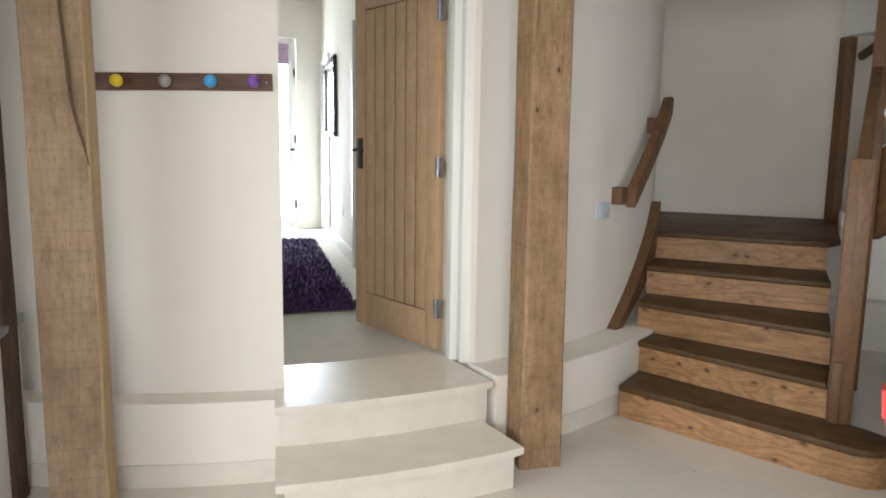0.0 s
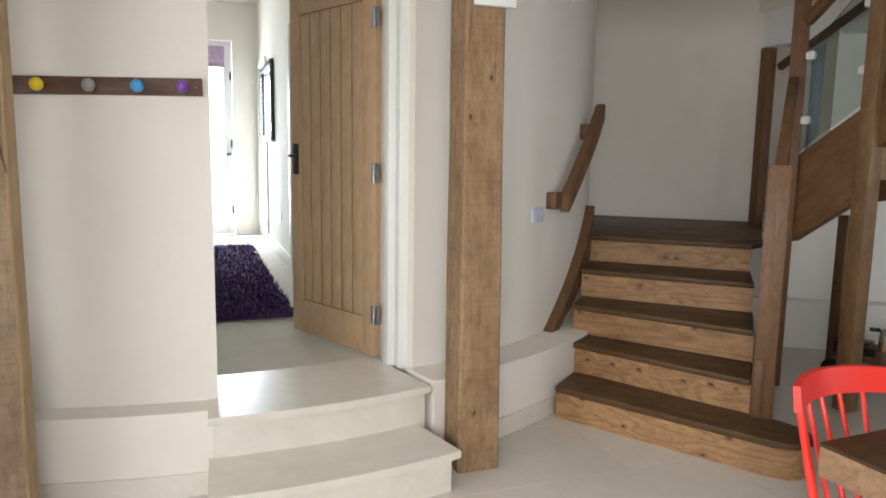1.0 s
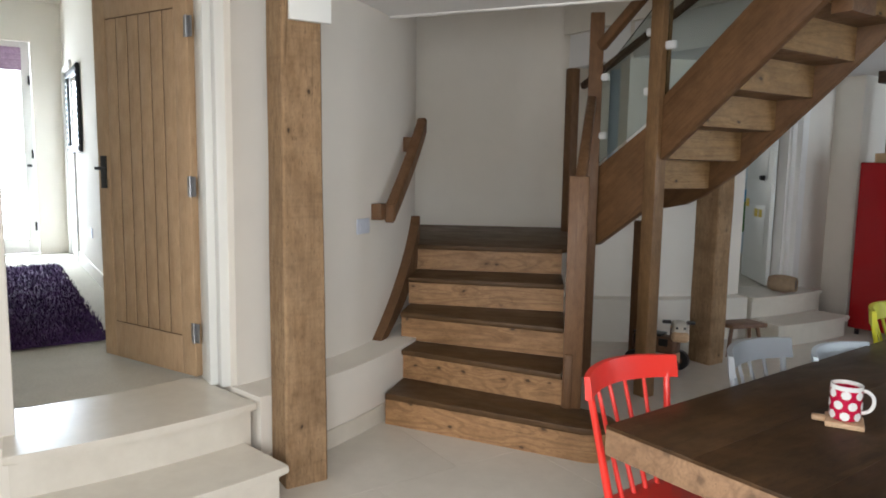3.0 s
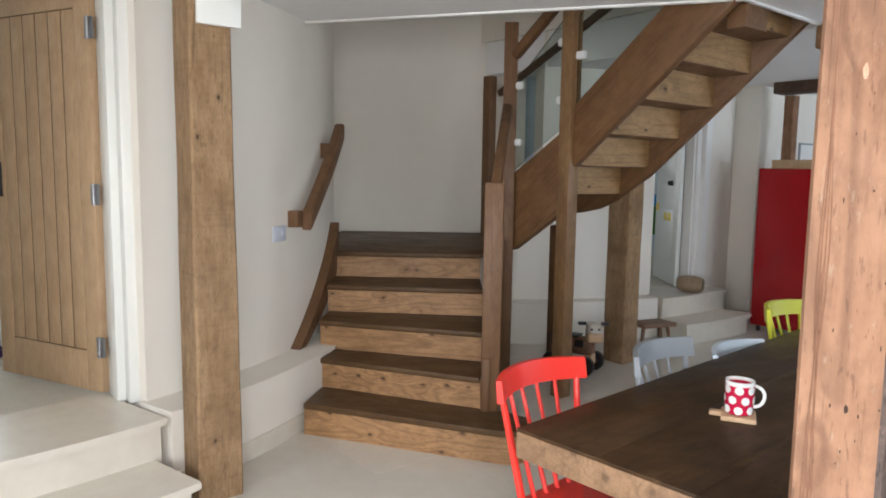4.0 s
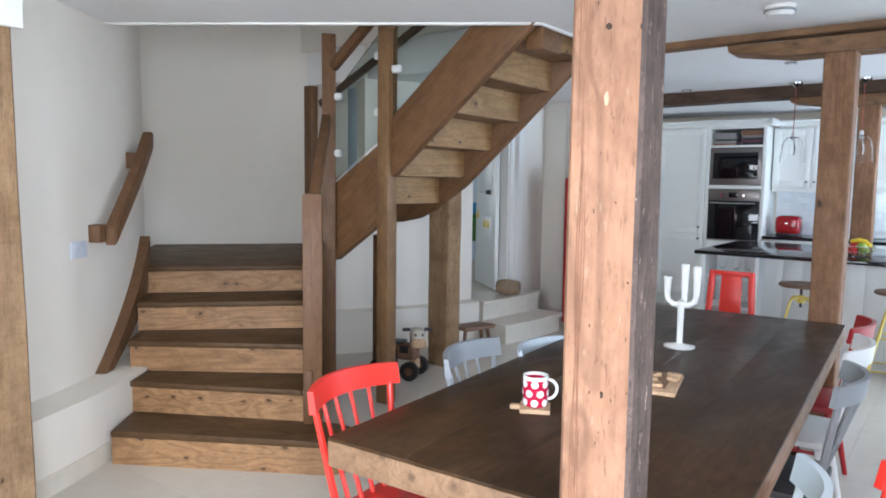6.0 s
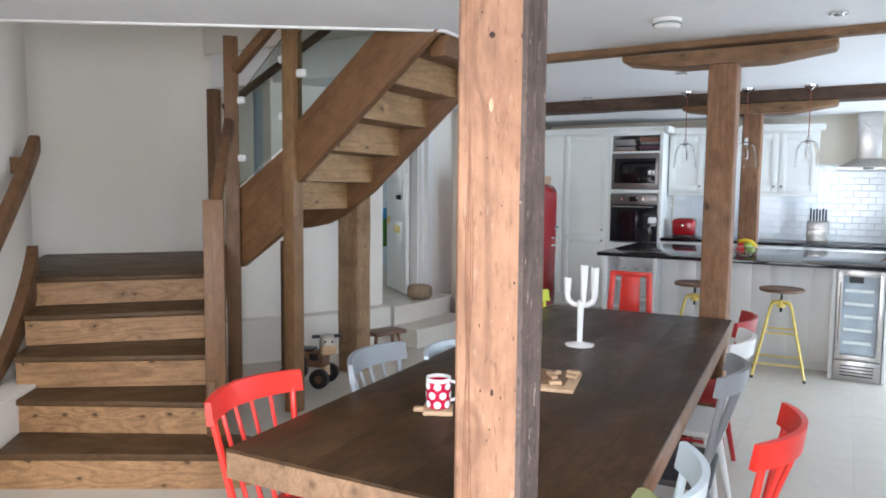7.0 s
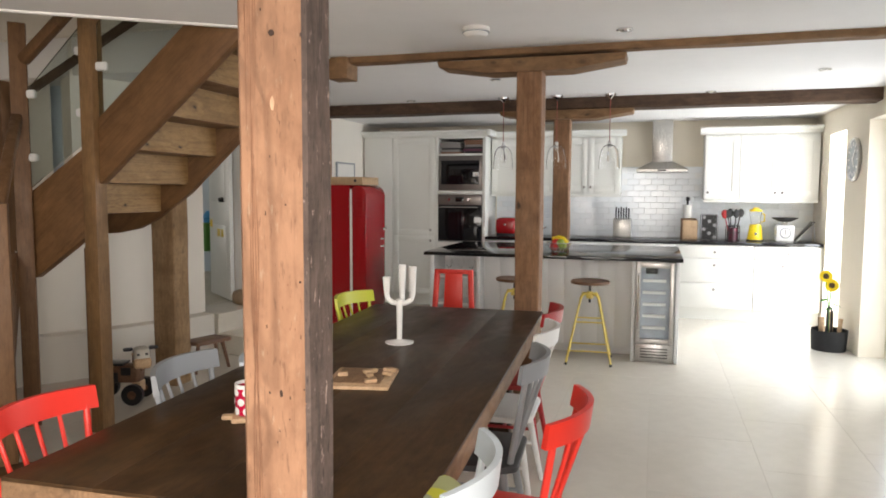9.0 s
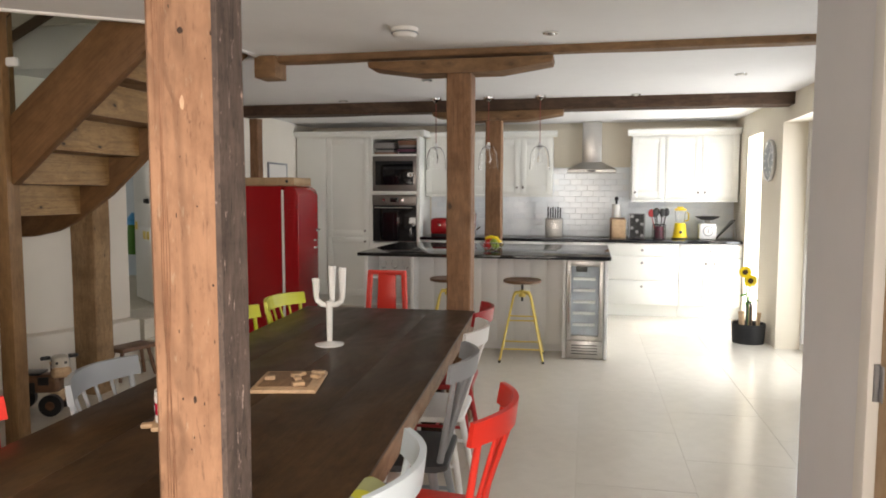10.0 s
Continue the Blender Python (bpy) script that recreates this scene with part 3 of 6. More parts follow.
tapered = post("timber_post", 1.49, 1.695, 3.32, 3.52, 0, 2.415, OAK, "knotty pale oak post beside the stone steps", (0, 0), 3)
for v in tapered.data.vertices:
    if v.co.x > 1.6:
        v.co.x -= 0.011 * v.co.z
cracked = post("timber_post", -0.43, -0.225, 3.25, 3.42, 0, 2.42, OAK_GREY, "cracked pale oak post at the coat rack", (0, 0), 5, 0.006)
# the +x face is coloured paler, as the lit side
cracked.data.materials.append(OAK_LIT)
for f in cracked.data.polygons:
    if f.normal.x > 0.5:
        f.material_index = 1
b = B()
line = [(-0.298, 2.3, 0.002), (-0.296, 1.95, 0.004), (-0.286, 1.80, 0.005), (-0.281, 1.72, 0.006), (-0.276, 1.62, 0.005), (-0.262, 1.54, 0.005), (-0.243, 1.46, 0.004), (-0.228, 1.38, 0.001)]
va = [(b.verts.new((x - w, 3.2435, z)), b.verts.new((x + w, 3.2435, z)), b.verts.new((x + w, 3.258, z)), b.verts.new((x - w, 3.258, z))) for x, z, w in line]
for q, r in zip(va, va[1:]):
    for i in range(4):
        b.faces.new((q[i], q[(i + 1) % 4], r[(i + 1) % 4], r[i]))
part("drying_crack", b, DARKPOST, cracked, "long dark drying crack", 0)
near = post("timber_post", 1.70, 1.832, 0.755, 0.902, 0, 2.42, OAK_WARM, "warm orange oak post, one pale-flecked face coloured dark for shade", (0, 0), 8, 0.003)
# the face towards -y gets the oak coloured dark for shade
near.data.materials.append(OAK_SHADED)
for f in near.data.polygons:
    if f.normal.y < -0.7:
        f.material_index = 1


def split_line(parent, x, line, w, name="drying_crack", m=None):
    """A thin crack down a face that looks along -x: (y, z) points."""
    b, va = B(), []
    for i, (y, z) in enumerate(line):
        h = w * (0.15 if i in (0, len(line) - 1) else 0.6 + 0.4 * math.sin(i * 2.3))
        va.append([b.verts.new(c) for c in ((x, y - h, z), (x, y + h, z), (x + 0.01, y + h, z), (x + 0.01, y - h, z))])
    for q, r in zip(va, va[1:]):
        for i in range(4):
            b.faces.new((q[i], q[(i + 1) % 4], r[(i + 1) % 4], r[i]))
    part(name, b, m or CRACK, parent, "", 0)


for y0, za, zb, w in ((0.872, 1.72, 1.42, 0.0009), (0.868, 1.36, 1.05, 0.0012), (0.866, 1.0, 0.62, 0.0010), (0.882, 2.05, 1.62, 0.0006)):
    split_line(near, 1.6978, m=GRAIN_LINE, w=w, line=[(y0 + 0.004 * noise.noise(Vector((k * 0.45, y0 * 40, 1))), za + (zb - za) * k / 12) for k in range(13)])


def knot(parent, x, y, z, ry, rz, m):
    b = B()
    vs = []
    for k in range(14):
        a = math.tau * k / 14
        r = 1 + 0.35 * noise.noise(Vector((math.cos(a) * 2, math.sin(a) * 2, y * 90 + z * 31)))
        vs.append(b.verts.new((x, y + ry * r * math.cos(a), z + rz * r * math.sin(a))))
    f = b.faces.new(vs)
    e = bmesh.ops.extrude_face_region(b, geom=[f])
    bmesh.ops.translate(b, verts=[v for v in e["geom"] if isinstance(v, bmesh.types.BMVert)], vec=(0.01, 0, 0))
    part("knot", b, m, parent, "", 0)


# flame grain drawn out down one side of the face
for amp, w in ((0.0025, 0.0006), (0.007, 0.0004)):
    for s in (-1, 1):
        pts = [(0.870 + s * amp * (0.25 + abs(math.sin(z * 7.5 + 0.6))) + 0.0035 * noise.noise(Vector((z * 3, amp * 300, s))), z) for z in (2.3 - 0.03 * k for k in range(58))]
        split_line(near, 1.6985, pts, w, "grain_line", GRAIN_LINE)
rnd = random.Random(12)
for _ in range(34):
    y, z = rnd.uniform(0.762, 0.852), rnd.uniform(0.7, 2.2)
    knot(near, 1.6985, y, z, rnd.uniform(0.0005, 0.0013), rnd.uniform(0.0008, 0.0045), GRAIN_LINE if rnd.random() < 0.6 else CRACK)
knot(near, 1.6985, 0.826, 1.668, 0.0045, 0.013, PALE_KNOT)
for r in (1.7, 2.3, 3.0):
    split_line(near, 1.6985, [(0.826 + 0.0045 * r * math.cos(a) - 0.010 * r * math.sin(a) * 0.4, 1.668 + 0.012 * r * math.sin(a)) for a in (radians(15 * k - 60) for k in range(20))], 0.0006, "grain_line", GRAIN_LINE)
for y, z, ry, rz in ((0.826, 1.797, 0.006, 0.006), (0.815, 1.118, 0.003, 0.007), (0.771, 1.335, 0.0018, 0.0022), (0.765, 1.13, 0.0013, 0.002), (0.80, 1.48, 0.0012, 0.0014)):
    knot(near, 1.6978, y, z, ry, rz, CRACK)
# bring the post and its grain to their true place and girth
for o in [near, *near.children]:
    for v in o.data.vertices:
        v.co.x, v.co.y = 1.671 + (v.co.x - 1.70) * 0.80, 0.738 + (v.co.y - 0.755) * 0.98
post("timber_post", 4.93, 5.09, 0.82, 0.98, 0, 2.27, POST_BR, "brown oak post with bolt holes at the table's end", (0, 0), 11)
post("timber_post", 7.4, 7.55, 0.93, 1.09, 0.937, 2.22, POST_BR, "brown oak post behind the kitchen island", (0, 0), 13)
post("timber_post", 4.97, 5.15, 3.62, 3.82, 0, 1.75, OAK, "oak post under the upper flight", (0, 0), 17)
post("timber_post", -0.78, -0.60, 3.45, 3.6, 0, 2.42, DARKPOST, "dark oak post by the wall", (0, 0), 19)


def hewn_beam(name, x0, x1, y0, y1, z0, z1, m, label, seed):
    b = rough_post(B(), x0, x1, z0, z1, -y1, -y0, 0.006, 0.008, (0, 0), seed)
    bmesh.ops.transform(b, matrix=Matrix.Rotation(radians(90), 4, "X"), verts=b.verts)
    return single(name, b, m, label, "beam")


hewn_beam("ceiling_beam", 4.94, 5.06, -1.72, 2.134, 2.378, 2.47, BEAM_BR, "brown oak beam half sunk in the ceiling", 23)
hewn_beam("ceiling_beam", 7.36, 7.6, -1.72, 3.72, 2.31, 2.47, BEAM_Y, "dark old oak beam across the kitchen", 29)


def bolster(x0, x1, y0, y1, z0, z1, m, label):
    t = 0.28 * (y1 - y0)
    pts = [(x0, y0, z1), (x0, y0 + 0.01, z1 - 0.04), (x0, y0 + t, z0), (x0, y1 - t, z0), (x0, y1 - 0.01, z1 - 0.04), (x0, y1, z1)]
    return single("bolster", slab(B(), pts, (x1 - x0, 0, 0), 0.008), m, label, "beam")


bolster(4.9, 5.12, 0.305, 1.50, 2.265, 2.352, BEAM_BR, "shaped oak bolster between post and beam")
bolster(7.34, 7.6, 0.33, 1.62, 2.215, 2.306, BEAM_BR, "shaped oak bolster under the dark beam")
single("trimmer_block", box(B(), 4.90, 5.08, 2.137, 2.29, 2.274, TOP - 0.002, 0.008), BEAM_BR, "oak trimmer block under the ceiling by the stairs", "beam")
bm = box(B(), 1.515, 1.705, 3.285, 3.312, 2.095, TOP - 0.002, 0.004)
boxed = single("boxed_beam", bm, CREAM, "cream boxed beam end over the oak post", "beam")

# ---- lower stair flight ----
N = [((2.26, 3.81), (2.86, 2.83), 0.183), ((2.483, 4.013), (2.985, 3.13), 0.366), ((2.59, 4.22), (3.21, 3.36), 0.549), ((2.77, 4.43), (3.52, 3.70), 0.732), ((3.00, 4.73), (3.80, 4.03), 0.915)]
stair = thing("staircase", (2.6, 3.4, 0), "oak staircase with knotty risers, winding up past the round wall", "staircase")
BACK_L, BACK_R = (3.95, 6.22), (5.08, 5.31)
for k, (l, r, z) in enumerate(N):
    l, r = Vector(l), Vector(r)
    e = (r - l).normalized()
    d = Vector((-e.y, e.x)) if Vector((-e.y, e.x)).dot(Vector((0.7, 0.7))) > 0 else Vector((e.y, -e.x))
    if k < 4:
        nl, nr = Vector(N[k + 1][0]), Vector(N[k + 1][1])
    else:
        nl, nr = Vector(BACK_L), Vector(BACK_R)
    low = N[k - 1][2] if k else 0.0
    if k == 0:
        # bullnose end round the newel
        c, rad = r + d * 0.14, 0.14
        a0 = math.atan2(-d.y, -d.x)
        sweep = [c + rad * Vector((math.cos(a0 + s), math.sin(a0 + s))) for s in (math.pi * i / 12 for i in range(13))]
        tread = [tuple(l)] + [tuple(p) for p in sweep] + [tuple(nr + d * 0.05), tuple(nl + d * 0.03)]
        sw2 = [c + (rad - 0.012) * Vector((math.cos(a0 + s), math.sin(a0 + s))) for s in (math.pi * i / 12 for i in range(13))]
        rise = [tuple(l + d * 0.012)] + [tuple(p) for p in sw2] + [tuple(nr + d * 0.02), tuple(nl + d * 0.02)]
        part("riser", prism(B(), rise, 0, z - 0.034), RISER, stair)
    else:
        tread = [tuple(l), tuple(r), tuple(nr + d * 0.03), tuple(nl + d * 0.03)]
        if k == 4:
            tread = [tuple(l), tuple(r), (3.96, 4.10), (4.62, 4.80), tuple(nr), tuple(nl), (3.30, 5.42)]
        f = [l + d * 0.025, r + d * 0.025, r + d * 0.05, l + d * 0.05]
        part("riser", prism(B(), [tuple(p) for p in f], low, z - 0.034), RISER, stair)
    part("landing" if k == 4 else "tread", prism(B(), tread, z - 0.034, z, 0.008), TREAD, stair)
# wall string on the round wall
pts = []
for s in range(9):
    f = s / 8
    a = radians(305.7 + (322.3 - 305.7) * f)
    pts.append((C1[0] + (R1 + 0.03) * math.cos(a), C1[1] + (R1 + 0.03) * math.sin(a), f))
b = B()
cols = []
for x, y, f in pts:
    n = (Vector((x, y)) - Vector(C1)).normalized()
    lo, hi = 0.33 + 0.50 * f, 0.375 + 0.74 * f
    cols.append([b.verts.new((x + n.x * o, y + n.y * o, z)) for o, z in ((-0.03, lo), (0.035, lo), (0.035, hi), (-0.03, hi))])
for p, q in zip(cols, cols[1:]):
    for i in range(4):
        b.faces.new((p[i], p[(i + 1) % 4], q[(i + 1) % 4], q[i]))
b.faces.new(cols[0][::-1]), b.faces.new(cols[-1])
part("wall_string", b, NEWEL, stair)
part("outer_string", slab(B(), [(2.98, 3.10, 0.10), (3.86, 3.96, 0.80), (3.86, 3.96, 1.12), (2.98, 3.10, 0.48)], (0.03, -0.03, 0), 0.004), NEWEL, stair)


def newel(x, y, w, z0, z1, m, turn=0.0, parent=None, bev=0.006):
    b = box(B(), -w / 2, w / 2, -w / 2, w / 2, z0, z1, bev)
    bmesh.ops.transform(b, matrix=pose(x, y, 0, 0, 0, turn), verts=b.verts)
    return part("newel_post", b, m, parent)


newel(3.055, 3.115, 0.104, 0.18, 1.445, NEWEL, 45, stair)
newel(3.94, 3.915, 0.095, 0.0, 2.53, NEWEL, 45, stair)
newel(3.98, 3.40, 0.096, 0.0, 3.1, NEWEL_L, 0, stair)
newel(4.81, 5.06, 0.088, 0.9, 2.36, NEWEL, 0, stair)
part("handrail", bar(B(), (3.10, 3.16, 1.38), (3.90, 3.90, 1.95), 0.06, 0.07, 0.015), NEWEL, stair)
part("handrail", bar(B(), (3.93, 3.87, 2.30), (3.98, 2.4, 3.45), 0.06, 0.07, 0.015), NEWEL, stair)
part("handrail", bar(B(), (4.85, 4.98, 2.2), (4.92, 3.3, 3.05), 0.05, 0.06, 0.012), DARKPOST, stair)
part("understair_post", box(B(), 4.50, 4.58, 3.93, 4.01, 0.0, 1.10, 0.005), NEWEL, stair)
for p, q, zs in (((3.94, 3.86), (3.98, 3.45), (1.52, 1.81, 2.52, 2.12)), ((3.98, 3.35), (3.99, 2.5), (1.95, 2.65, 3.2, 2.5))):
    g = slab(B(), [(*p, zs[0]), (*q, zs[1]), (*q, zs[2]), (*p, zs[3])], (0.01, 0, 0))
    o = part("glass_panel", g, BALUSTRADE, stair, "clear glass balustrade panel")
    o.visible_shadow = False
for x, y, z in ((3.955, 3.845, 1.71), (3.955, 3.845, 2.1), (3.985, 3.475, 1.98), (3.985, 3.475, 2.35), (3.985, 3.325, 2.25)):
    part("glass_clamp", box(B(), x - 0.022, x + 0.022, y - 0.04, y + 0.04, z - 0.026, z + 0.026, 0.014), CLAMP, stair, "rounded glass clamp, coloured pale for the light it reflects")

# ---- upper flight ----
RISE, RUN, Y0, Z0 = 0.204, 0.247, 4.205, 0.975
upper = thing("stair_flight", (4.45, 3.0, 0.9), "open-sided oak upper flight with knotty pine risers", "staircase")
for k in range(8):
    y, z = Y0 - RUN * k, Z0 + RISE * k
    if k < 1:
        continue
    if k > 1:
        part("riser", box(B(), 4.03, 4.93, y - 0.022, y, z - 0.03, z + RISE - 0.034), RISER_X, upper)
    part("tread", box(B(), 4.032, 4.928, y - RUN - 0.008, y + 0.02, z + RISE - 0.034, z + RISE, 0.006), STRING_Y, upper)


def string(x0, x1, ya, yb, below, above):
    za, zb = Z0 + (Y0 - ya) * RISE / RUN, Z0 + (Y0 - yb) * RISE / RUN
    return slab(B(), [(x0, ya, za - below), (x0, yb, zb - below), (x0, yb, zb + above), (x0, ya, za + above)], (x1 - x0, 0, 0), 0.005)


part("string_board", string(3.97, 4.03, 3.35, 2.1, 0.135, 0.26), STRING_Y, upper)
part("string_board", slab(B(), [(3.965, 3.88, 0.95), (3.965, 3.44, 1.24), (3.965, 3.44, 1.78), (3.965, 3.88, 1.50)], (0.06, 0, 0), 0.005), STRING_Y, upper)
FAR = [(4.45, 1.16), (4.10, 1.18), (3.90, 1.22), (3.74, 1.29), (3.44, 1.49), (2.95, 1.92), (2.3, 2.50), (2.3, 2.80), (3.6, 1.70), (4.45, 1.40)]
part("string_board", slab(B(), [(4.93, y, z) for y, z in FAR], (0.05, 0, 0), 0.005), STRING_Y, upper)
part("trimmer", box(B(), 4.07, 4.30, 2.29, 2.40, 2.29, 2.41, 0.004), STRING_Y, upper)

# ---- wall handrail ----
rail = thing("wall_handrail", (2.9, 4.6, 1.1), "curved oak handrail on two brackets on the round wall", "handrail")
b = B()
cols = []
for s in range(11):
    f = s / 10
    a = radians(306.9 + (320.0 - 306.9) * f)
    n = Vector((math.cos(a), math.sin(a)))
    q = Vector(C1) + n * (R1 + 0.09)
    z = 1.18 + 0.712 * f - 0.117 * f * f
    cols.append([b.verts.new((q.x + n.x * u, q.y + n.y * u, z + v)) for u, v in ((-0.034, -0.055), (0.034, -0.055), (0.034, 0.055), (-0.034, 0.055))])
for p, q in zip(cols, cols[1:]):
    for i in range(4):
        b.faces.new((p[i], p[(i + 1) % 4], q[(i + 1) % 4], q[i]))
b.faces.new(cols[0][::-1]), b.faces.new(cols[-1])
bmesh.ops.bevel(b, geom=[e for e in b.edges], offset=0.008, segments=2, affect="EDGES")
part("rail", b, NEWEL, rail)
for a, z in ((306.4, 1.20), (316.8, 1.63)):
    n = Vector((math.cos(radians(a)), math.sin(radians(a))))
    q = Vector(C1) + n * R1
    m = Matrix.Translation((q.x, q.y, z)) @ Matrix.Rotation(radians(a), 4, "Z")
    part("bracket", box(B(), -0.005, 0.065, -0.04, 0.04, -0.05, 0.05, 0.004, m), NEWEL, rail)

# ---- dining table ----
TA = 3.0
table = thing("dining_table", (3.37, 1.25, 0), "long dark oak dining table with a thick planked top", "table")
TM = pose(1.86, 1.74, 0, 0, 0, TA)


def tbox(x0, x1, y0, y1, z0, z1, bev=0.004):
    b = box(B(), x0, x1, y0, y1, z0, z1, bev)
    bmesh.ops.transform(b, matrix=TM, verts=b.verts)
    return b


part("edge_band", tbox(0, 2.95, -1.12, 0, 0.668, 0.748, 0.006), TABLE_EDGE, table)
for i in range(4):
    part("plank", tbox(0.003, 2.947, -1.118 + i * 0.2795, -1.118 + (i + 1) * 0.2795 - 0.0003, 0.742, 0.757, 0.0004), TABLE, table)
for x in (0.35, 2.45):
    part("leg", tbox(x, x + 0.12, -0.98, -0.86, 0, 0.668, 0.006), TABLE, table)
    part("leg", tbox(x, x + 0.12, -0.28, -0.16, 0, 0.668, 0.006), TABLE, table)
    part("apron", tbox(x + 0.02, x + 0.1, -0.86, -0.28, 0.56, 0.668, 0.004), TABLE, table)
part("stretcher", tbox(0.47, 2.45, -0.61, -0.53, 0.18, 0.28, 0.006), TABLE, table)

# ---- hall door ----
HINGE, FREE = Vector((1.285, 4.015)), Vector((0.955, 4.74))


def plank_door(name, hinge, free, z0, z1, label, m, side=1, hinges=True):
    """A ledged oak door: a frame with grooved boards set in, a lever and three hinges."""
    hinge, free = Vector(hinge), Vector(free)
    w = (free - hinge).length
    d = thing(name, (hinge.x, hinge.y, z0), label, "door")
    M = Matrix.Translation((hinge.x, hinge.y, 0)) @ Matrix.Rotation(math.atan2(free.y - hinge.y, free.x - hinge.x), 4, "Z")
    for x0, x1, a, c in ((0, 0.105, z0, z1), (w - 0.105, w, z0, z1), (0.105, w - 0.105, z0, z0 + 0.2), (0.105, w - 0.105, z1 - 0.12, z1)):
        part("rail" if x0 == 0.105 else "stile", box(B(), x0, x1, -0.022, 0.022, a, c, 0.002, M), m, d)
    n = 6
    bw = (w - 0.21) / n
    for i in range(n):
        part("plank", box(B(), 0.105 + i * bw + 0.0055, 0.105 + (i + 1) * bw - 0.0055, -0.019, 0.019, z0 + 0.206, z1 - 0.126, 0.002, M), m, d)
    part("groove_backing", box(B(), 0.1, w - 0.1, -0.0145, 0.0145, z0 + 0.19, z1 - 0.11, 0, M), GROOVE, d)
    for s in (-1, 1):
        h = part("handle_plate", box(B(), w - 0.085, w - 0.030, min(s * 0.022, s * 0.03), max(s * 0.022, s * 0.03), z0 + 0.95, z0 + 1.13, 0.004, M), IRON, d, "black iron lever handle plate")
        b = rod(B(), (w - 0.055, s * 0.022, z0 + 1.06), (w - 0.055, s * 0.075, z0 + 1.06), 0.009)
        tube(b, [(w - 0.055, s * 0.07, z0 + 1.06), (w - 0.10, s * 0.075, z0 + 1.062), (w - 0.15, s * 0.07, z0 + 1.054)], 0.009)
        bmesh.ops.transform(b, matrix=M, verts=b.verts)
        part("lever", b, IRON, h)
    if hinges:
        for z in (z0 + 0.23, z0 + 0.98, z1 - 0.22):
            b = box(B(), -0.03, 0.028, side * 0.021 - 0.004, side * 0.021 + 0.004, z - 0.05, z + 0.05, 0.001, M)
            g = rod(B(), (0, side * 0.03, z - 0.052), (0, side * 0.03, z + 0.052), 0.008)
            bmesh.ops.transform(g, matrix=M, verts=g.verts)
            h = part("hinge", b, DULL_STEEL, d, "steel butt hinge")
            part("knuckle", g, DULL_STEEL, h)
    return d


plank_door("hall_door", HINGE, FREE, 0.385, 2.365, "oak boarded door standing open into the hall", DOOR_OAK, 1)
bm = B()
box(bm, 1.30, 1.40, 3.87, 4.03, 0.37, 2.40, 0.004)
box(bm, 1.335, 1.42, 3.80, 3.868, 0.37, 2.42, 0.012)
box(bm, 0.36, 0.44, 3.87, 4.03, 0.37, 2.40, 0.004)
box(bm, 0.36, 1.40, 3.87, 4.03, 2.37, 2.43, 0.004)
single("door_frame_hall", bm, CREAM, "cream painted door frame", "door frame", "structure")

rug = thing("shag_rug", (0.55, 6.9, 0.372), "deep purple shaggy rug on the hall carpet", "rug")
b = box(B(), 0.05, 0.985, 5.09, 8.7, 0.373, 0.395, 0.01)
part("rug_base", b, RUG, rug)
b = B()
rnd = random.Random(4)
for _ in range(9000):
    x, y = rnd.uniform(0.06, 1.0), 5.07 + 3.65 * rnd.random() ** 1.3
    h, a, lean = rnd.uniform(0.02, 0.045), rnd.uniform(0, 6.28), rnd.uniform(0.008, 0.03)
    w = 0.006
    p0 = Vector((x, y, 0.39))
    side = Vector((math.cos(a), math.sin(a), 0)) * w
    tip = p0 + Vector((-math.sin(a) * lean, math.cos(a) * lean, h))
    v = [b.verts.new(p0 - side), b.verts.new(p0 + side), b.verts.new(tip)]
    b.faces.new(v)
part("tuft_layer", b, RUG, rug, "long purple tufts", 0, "stuff")


def framed(name, label, pts, out, m, inner, category):
    """A frame with a pane, upright on a wall: centre, half width vector, half height, outward vector."""
    c, u, hh = Vector(pts[0]), Vector(pts[1]), pts[2]
    n, fw = Vector(out), 0.07
    t = thing(name, c, label, category)
    L = u.length
    e = u.normalized()
    M = Matrix((e, Vector((0, 0, 1)), n)).transposed().to_4x4()
    M.translation = c
    f = B()
    for x0, x1, y0, y1 in ((-L, -L + fw, -hh, hh), (L - fw, L, -hh, hh), (-L + fw, L - fw, -hh, -hh + fw), (-L + fw, L - fw, hh - fw, hh)):
        box(f, x0, x1, y0, y1, 0, 0.035, 0.008, M)
    for k in range(14):
        y = -hh + (k + 0.5) * 2 * hh / 14
        for x in (-L + 0.012, L - 0.012):
            box(f, x - 0.016, x + 0.016, y - 0.02, y + 0.02, 0.03, 0.045, 0.006, M)
    part("frame", f, m, t)
    part("pane", box(B(), -L + fw, L - fw, -hh + fw, hh - fw, 0.002, 0.012, 0, M), inner, t)
    return t


MIRROR = metal("mirror_silver", (0.9, 0.9, 0.9), 0.02)
framed("wall_mirror", "mirror in a dark carved frame on the hall wall", ((1.215, 8.65, 2.0), (0, 0.52, 0), 0.43), (-1, 0, 0), BLACK, MIRROR, "mirror")

